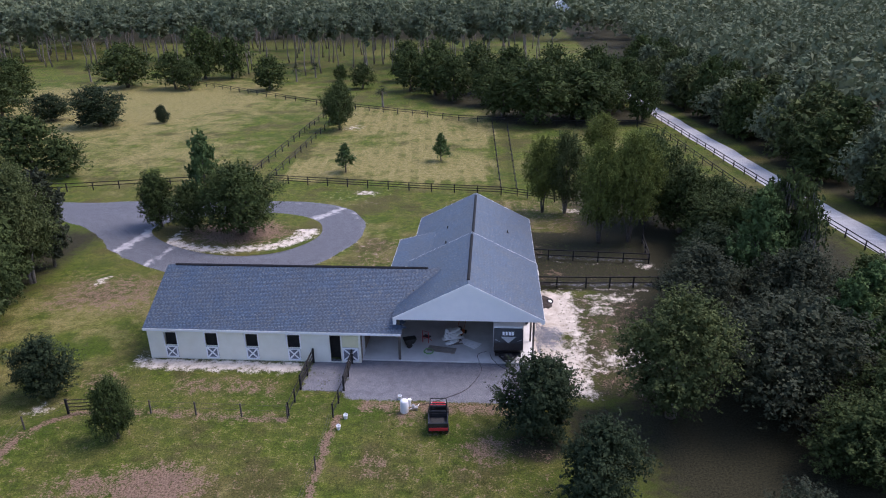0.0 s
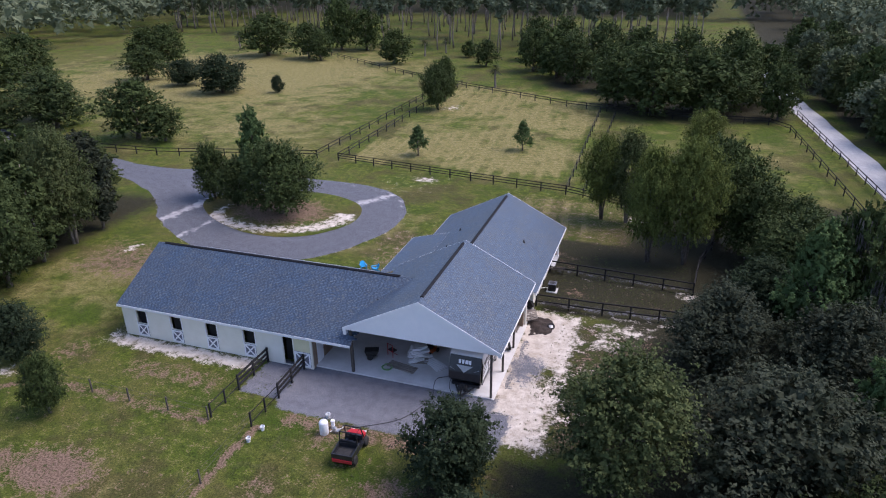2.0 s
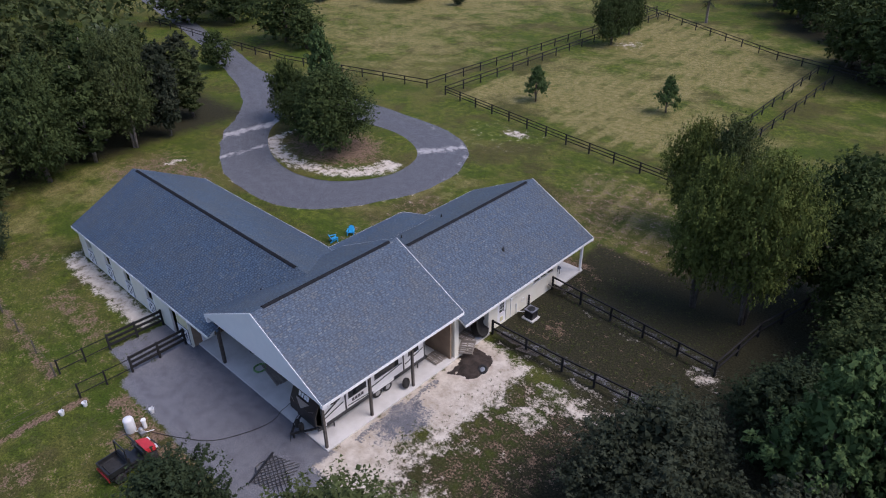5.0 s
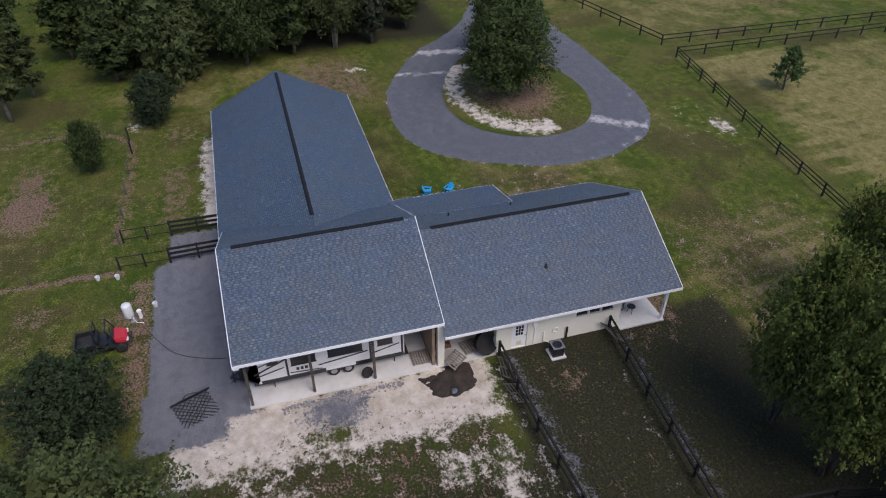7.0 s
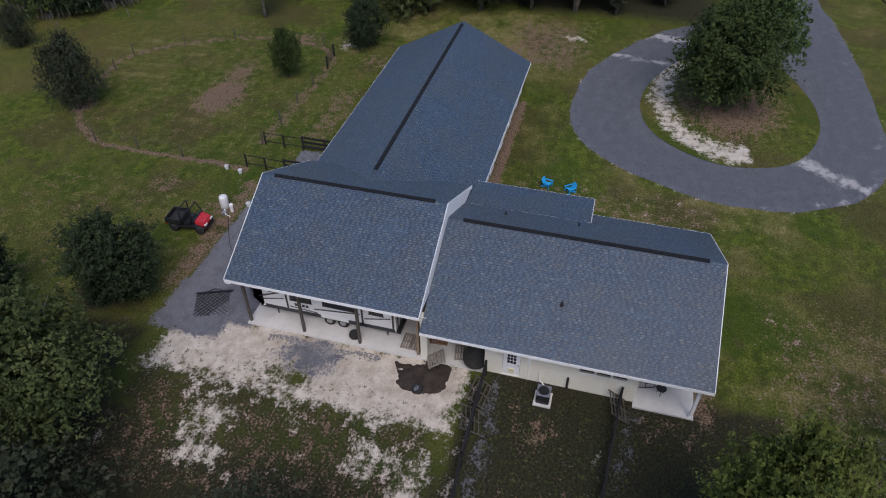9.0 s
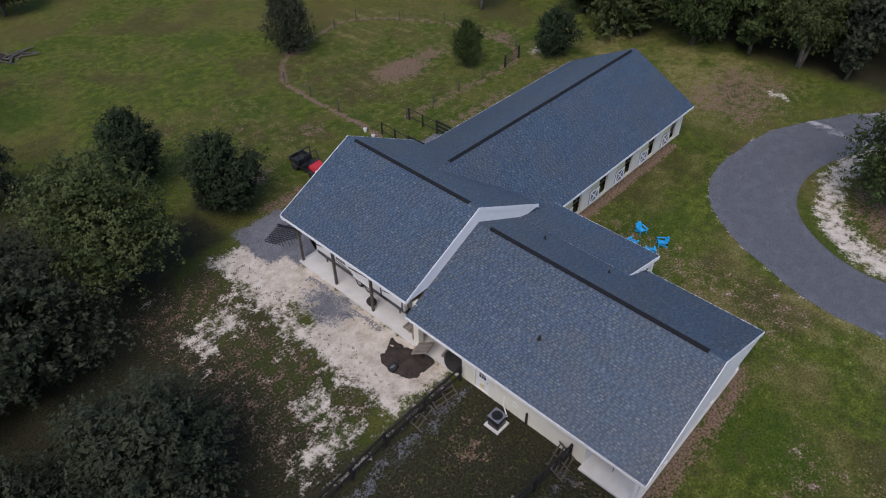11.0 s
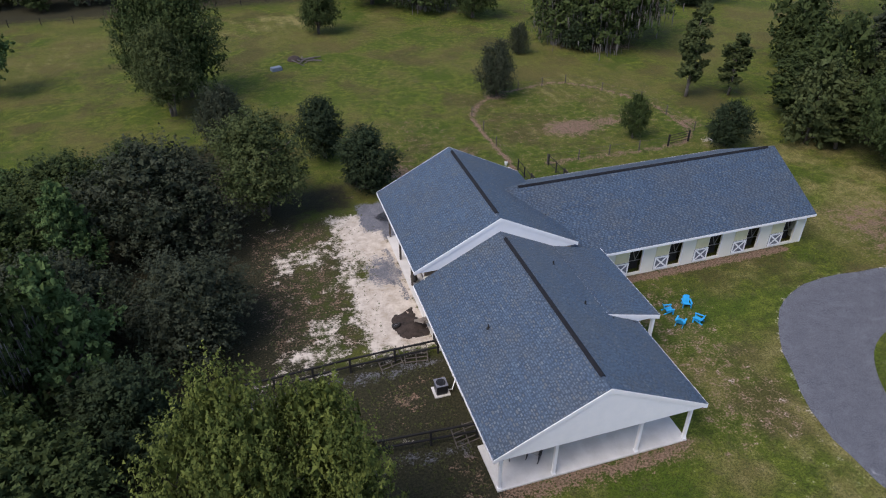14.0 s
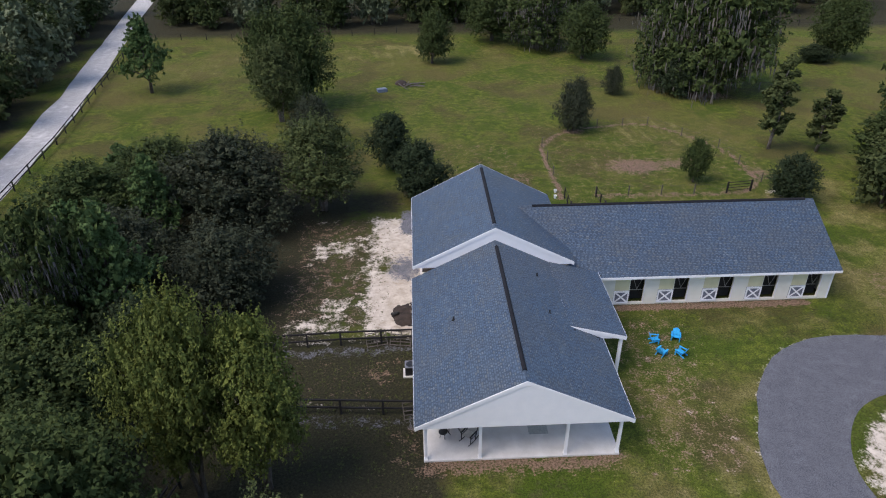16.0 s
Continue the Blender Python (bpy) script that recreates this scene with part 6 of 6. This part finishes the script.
# east woods between yard and lane
for proto, x, y, h, w in (
        (DULL, 14.2, 42.3, 10.5, 1.10), (SHRUB[1], 7.6, 32.6, 7.3, 0.62), (SHRUB[0], 4.8, 40.2, 6.6, 0.70), (GREY[1], 22.9, 44.6, 9.4, 1.12), (GREY[0], 20.4, 58.0, 7.2, 0.82), (GREY[1], 28.0, 56.5, 8.0, 0.85), (OAKS[0], 28.5, 69.5, 8.2, 0.9), (MOSSY, 29.8, 64.4, 13.3, 0.72),
        (OAKS[1], 25, 36, 6.2, 0.75), (OAKS[2], 30, 40, 7.5, 0.9), (OAKS[1], 34, 48, 8.5, 1.0), (OAKS[0], 35, 57, 7.0, 0.9), (OAKS[0], 28, 79, 7.8, 0.8), (PINELET, 26.6, 62.4, 12.2, 0.95), (PINELET, 33, 54, 8, 0.8),
        (OAKS[2], 27.2, 73.5, 8.3, 0.95), (PINELET, 28.4, 48.2, 9.4, 0.78), (GREY[0], 16.9, 26.8, 7.2, 0.55), (DULL, 22.4, 16.4, 11.3, 0.95), (OAKS[2], 20.4, 10.9, 14.7, 1.0), (OAKS[0], 24.2, 10.4, 13.5, 0.85),
        (PINELET, 43.6, 3.0, 12, 1.0), (PINELET, 34.5, 38.5, 6.5, 0.7), (SHRUB[0], 24.0, 66.5, 6.5, 0.8)):
    plant(proto, x, y, h, wide=w)
# south lawn
for proto, x, y, h, w, lab in ((SHRUB[1], -33.0, 42.6, 5.6, 0.55, "dark shrub at the corner of the small paddock"), (OAKS[1], -24.8, 37.8, 5.3, 0.31, "small tree inside the small paddock"), (GREY[0], -15.2, 22.0, 7.2, 0.46, "bushy young tree at the worn track"),
                               (SLIM, -37.3, 29.3, 12.2, 1.25, "slim poplar-like tree with a pale trunk"), (SLIM, -42.3, 30.6, 8.4, 1.15, ""), (MOSSY, -37.8, 7.5, 19, 1.6, "huge old oak hung with grey moss"), (MOSSY, -33, 4, 15, 1.2, ""), (OAKS[1], -41.5, 5.5, 15, 1.3, ""), (SHRUB[0], -33.5, 8.5, 6, 0.8, ""), (OAKS[0], 1.6, -10.4, 9, 0.68, ""), (OAKS[2], -24, -11.5, 10, 0.85, ""),
                               (MOSSY, -17, -19, 12, 1.3, ""), (OAKS[0], -10, -25, 12, 1.2, ""), (SHRUB[0], -62, -7, 3, 0.7, ""), (OAKS[1], -66, -9, 12, 0.9, ""), (GREY[0], -24, 8, 4.5, 0.3, "")):
    plant(proto, x, y, h, wide=w, label=lab)
# west woods
wr = random.Random(21)
for k, (x, y, h) in enumerate(((-43.5, 46.5, 8.8), (-45, 52, 12), (-46.5, 57.5, 13), (-47.2, 62.5, 13), (-47.5, 67, 12), (-51.5, 72, 10.5), (-50, 55, 12), (-52, 61, 13), (-53, 66.5, 13), (-57.5, 74.5, 9), (-56, 58, 13), (-58, 64, 13), (-49, 47, 12), (-54, 50, 12), (-60, 70, 12), (-63, 56, 13), (-64, 64, 13),
                                (-60, 48, 12), (-68, 70, 11), (-70, 58, 12), (-48, 40, 12), (-54, 42, 11), (-44.5, 38.5, 8), (-58, 36, 12), (-66, 44, 12), (-41.5, 44.5, 9), (-57, 24, 11), (-62, 20, 11), (-52, 33, 10), (-66, 30, 12))):
    proto = (TALL + [OAKS[1], DULL])[(k * 3) % 5] if k < 14 else (WOODS + TALL)[k % 6]
    plant(proto, x, y, h * wr.uniform(0.92, 1.12), wide=wr.uniform(1.15, 1.45) if proto in TALL else wr.uniform(0.8, 1.0))
# lane-side woods
k = 0
for y in range(-48, 210, 8):
    for col in range(2):
        x = road_x(y) + 8.5 + col * 7.5 + wr.uniform(-1.5, 1.5)
        plant(WOODS[k % 3], x, y + wr.uniform(-3, 3), wr.uniform(10, 14.5), wide=wr.uniform(0.95, 1.25))
        k += 1
for x in range(-92, 56, 8):
    for row in range(2):
        plant(WOODS[(x + row) % 3], x + wr.uniform(-2, 2), -41 - row * 8 + wr.uniform(-2.5, 2.5) - (6 if x < -20 else 0), wr.uniform(10, 15), wide=wr.uniform(0.95, 1.2))
# pine stand
for k in range(190):
    x, y = wr.uniform(-190, 20), 216 + (wr.random() ** 1.5) * 110
    if x < -95:
        y += 25
    plant(PINES[k % 3], x, y, wr.uniform(15, 21), wide=wr.uniform(1.7, 2.4))
for pr in PROTOS:
    for o in (*pr.children_recursive, pr):
        bpy.data.objects.remove(o)


# ---- far woods, one mass of crowns ----
fr = np.random.default_rng(77)
V, Fc, base_i = [], [], 0


def crowns(points, size, count, high, grain=0.13):
    global base_i
    for x, y in points:
        h = high * fr.uniform(0.75, 1.2)
        n = 5
        cs = np.stack([x + fr.normal(size=n) * size * 0.42, y + fr.normal(size=n) * size * 0.42, h * fr.uniform(0.45, 0.88, n)], 1)
        v, f = crown_leaves(fr, cs, np.full((n, 3), size * 0.5), count, size * grain, 6)
        V.append(v)
        Fc.append(f + base_i)
        base_i += len(v)


def grid(x0, x1, y0, y1, step, ok):
    out = []
    for x in np.arange(x0, x1, step):
        for y in np.arange(y0, y1, step):
            px_, py_ = x + fr.uniform(-0.4, 0.4) * step, y + fr.uniform(-0.4, 0.4) * step
            if ok(px_, py_) and not (340 < py_ < 545 and abs(px_ - 1 - 49 * py_ / 532) < 5 + step * 0.42):
                out.append((px_, py_))
    return out


crowns(grid(55, 210, 40, 330, 8.5, lambda x, y: x > road_x(y) + 21 and x - 20 < (y + 40) * 1.1), 5.6, 260, 13, 0.11)
crowns(grid(56, 110, -60, 40, 9, lambda x, y: x > road_x(y) + 21), 5.8, 130, 13)
crowns(grid(-260, 60, 330, 560, 12, lambda x, y: not (abs(x - 50) < 14 and 470 < y < 545)), 7.5, 110, 18)
crowns(grid(20, 430, 330, 640, 15, lambda x, y: x < y * 0.85 and not (abs(x - 50) < 16 and 440 < y < 545)), 9.5, 90, 15)
crowns(grid(-420, 620, 560, 1250, 27, lambda x, y: abs(x) < y * 0.8), 17, 70, 19)
crowns(grid(-330, -170, 120, 330, 11, lambda x, y: y > 250 or x < -180), 7, 150, 15)
# far crowns take the leaf colour with haze mixed in
fme = array_mesh("far_woods", np.concatenate(V), np.concatenate(Fc), LEAF_HAZED)
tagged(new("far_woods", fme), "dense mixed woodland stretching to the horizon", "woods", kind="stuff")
V, Fc, base_i = [], [], 0
crowns(grid(-130, 60, -110, -58, 9, lambda x, y: True), 5.8, 110, 14)
crowns(grid(-135, -72, 10, 75, 9, lambda x, y: True), 5.8, 300, 12, 0.08)
crowns(grid(-150, -100, 75, 92, 8, lambda x, y: True), 5.4, 300, 11, 0.08)
wme = array_mesh("near_woods", np.concatenate(V), np.concatenate(Fc), LEAF_MID)
tagged(new("near_woods", wme), "dense dark broadleaf woods round the farm", "woods", kind="stuff")

# far white house
house = thing("far_house", "small white house far off in the woods", "house", pose(50, 532, 0, 0, 0, 8))
part("wall", Shape().box(-6, 6, -4, 4, 0, 5.0).slab([(-6, -4, 5), (6, -4, 5), (0, -4, 9.2)], (0, 8, 0)), WHITE, house)
for a in (-1, 1):
    part("roof", Shape().slab([(a * 6.6, -4.5, 4.7), (a * 6.6, 4.5, 4.7), (0, 4.5, 9.5), (0, -4.5, 9.5)], (0, 0, -0.3)), WHITE, house, "pale roof slope")
    part("window", Shape().box(a * 3.8 - 0.6, a * 3.8 + 0.6, -4.05, -4, 2.2, 3.6), GLASS, house)
# dark panel painted as the shade in the gable's opening
part("garage_door", Shape().box(-1.6, 1.6, -4.06, -4, 0, 3.6), DARK, house)

# ---- stones along the carport slab ----
STONE = plain("grey_stone", (0.10, 0.10, 0.11), (0.34, 0.33, 0.33), 3, 0.9, relief=0.004, vary="island")
v, f = [], []
for _ in range(420):
    y, r_ = fr.uniform(50.6, 57.6), fr.uniform(0.03, 0.085)
    x = 5.35 + 0.12 * math.sin(y * 1.3) + abs(fr.normal()) * 0.22
    n, turn = len(v), fr.uniform(0, 6.28)
    v += [(x + r_ * fr.uniform(0.7, 1.2) * math.cos(turn + k * 1.257), y + r_ * fr.uniform(0.7, 1.2) * math.sin(turn + k * 1.257), 0.012) for k in range(5)]
    v += [(x, y, r_ * fr.uniform(0.6, 1.0) + 0.01)]
    f += [(n + k, n + (k + 1) % 5, n + 5) for k in range(5)]
tagged(new("edge_stones", array_mesh("edge_stones", np.array(v), np.array(f), STONE)), "loose grey stones washed along the concrete slab", "stones", kind="stuff")

# ---- weeds on the sand and lawn edges ----
def tufts(points, size, name, label, mat):
    v, f = [], []
    for x, y in points:
        s = size * fr.uniform(0.5, 1.5)
        for _ in range(7):
            a, l = fr.uniform(0, 6.28), s * fr.uniform(0.5, 1.0)
            dx, dy = math.cos(a), math.sin(a)
            n = len(v)
            ox, oy = x + dx * s * 0.25, y + dy * s * 0.25
            v += [(ox - dy * s * 0.16, oy + dx * s * 0.16, 0.005), (ox + dy * s * 0.16, oy - dx * s * 0.16, 0.005), (ox + dx * l, oy + dy * l, s * fr.uniform(0.25, 0.8))]
            f.append((n, n + 1, n + 2))
    tagged(new(name, array_mesh(name, np.array(v), np.array(f), mat)), label, "weeds", kind="stuff")


def some(n, x0, x1, y0, y1, power=1.0):
    return [(x0 + (x1 - x0) * fr.random() ** power, y0 + (y1 - y0) * fr.random()) for _ in range(n)]


tufts(some(900, 15.5, 7.6, 44, 62.5, 1.3) + some(60, 5.6, 12, 43, 49) + [(7.8 + fr.normal() * 0.5, 52.3 + fr.normal() * 0.9) for _ in range(110)], 0.10, "sand_weeds", "low weeds scattered over the pale sand", LEAF_MID)
tufts(some(3000, -32, -10, 21, 47) + some(2000, -9, 6, 26, 42) + some(1500, -30, -8.8, 61, 64.5) + some(1500, 5.5, 18, 64.5, 76) + some(2200, -13, 12, 76, 94), 0.10, "lawn_weeds", "coarse tufts in the mown lawn", WEED)
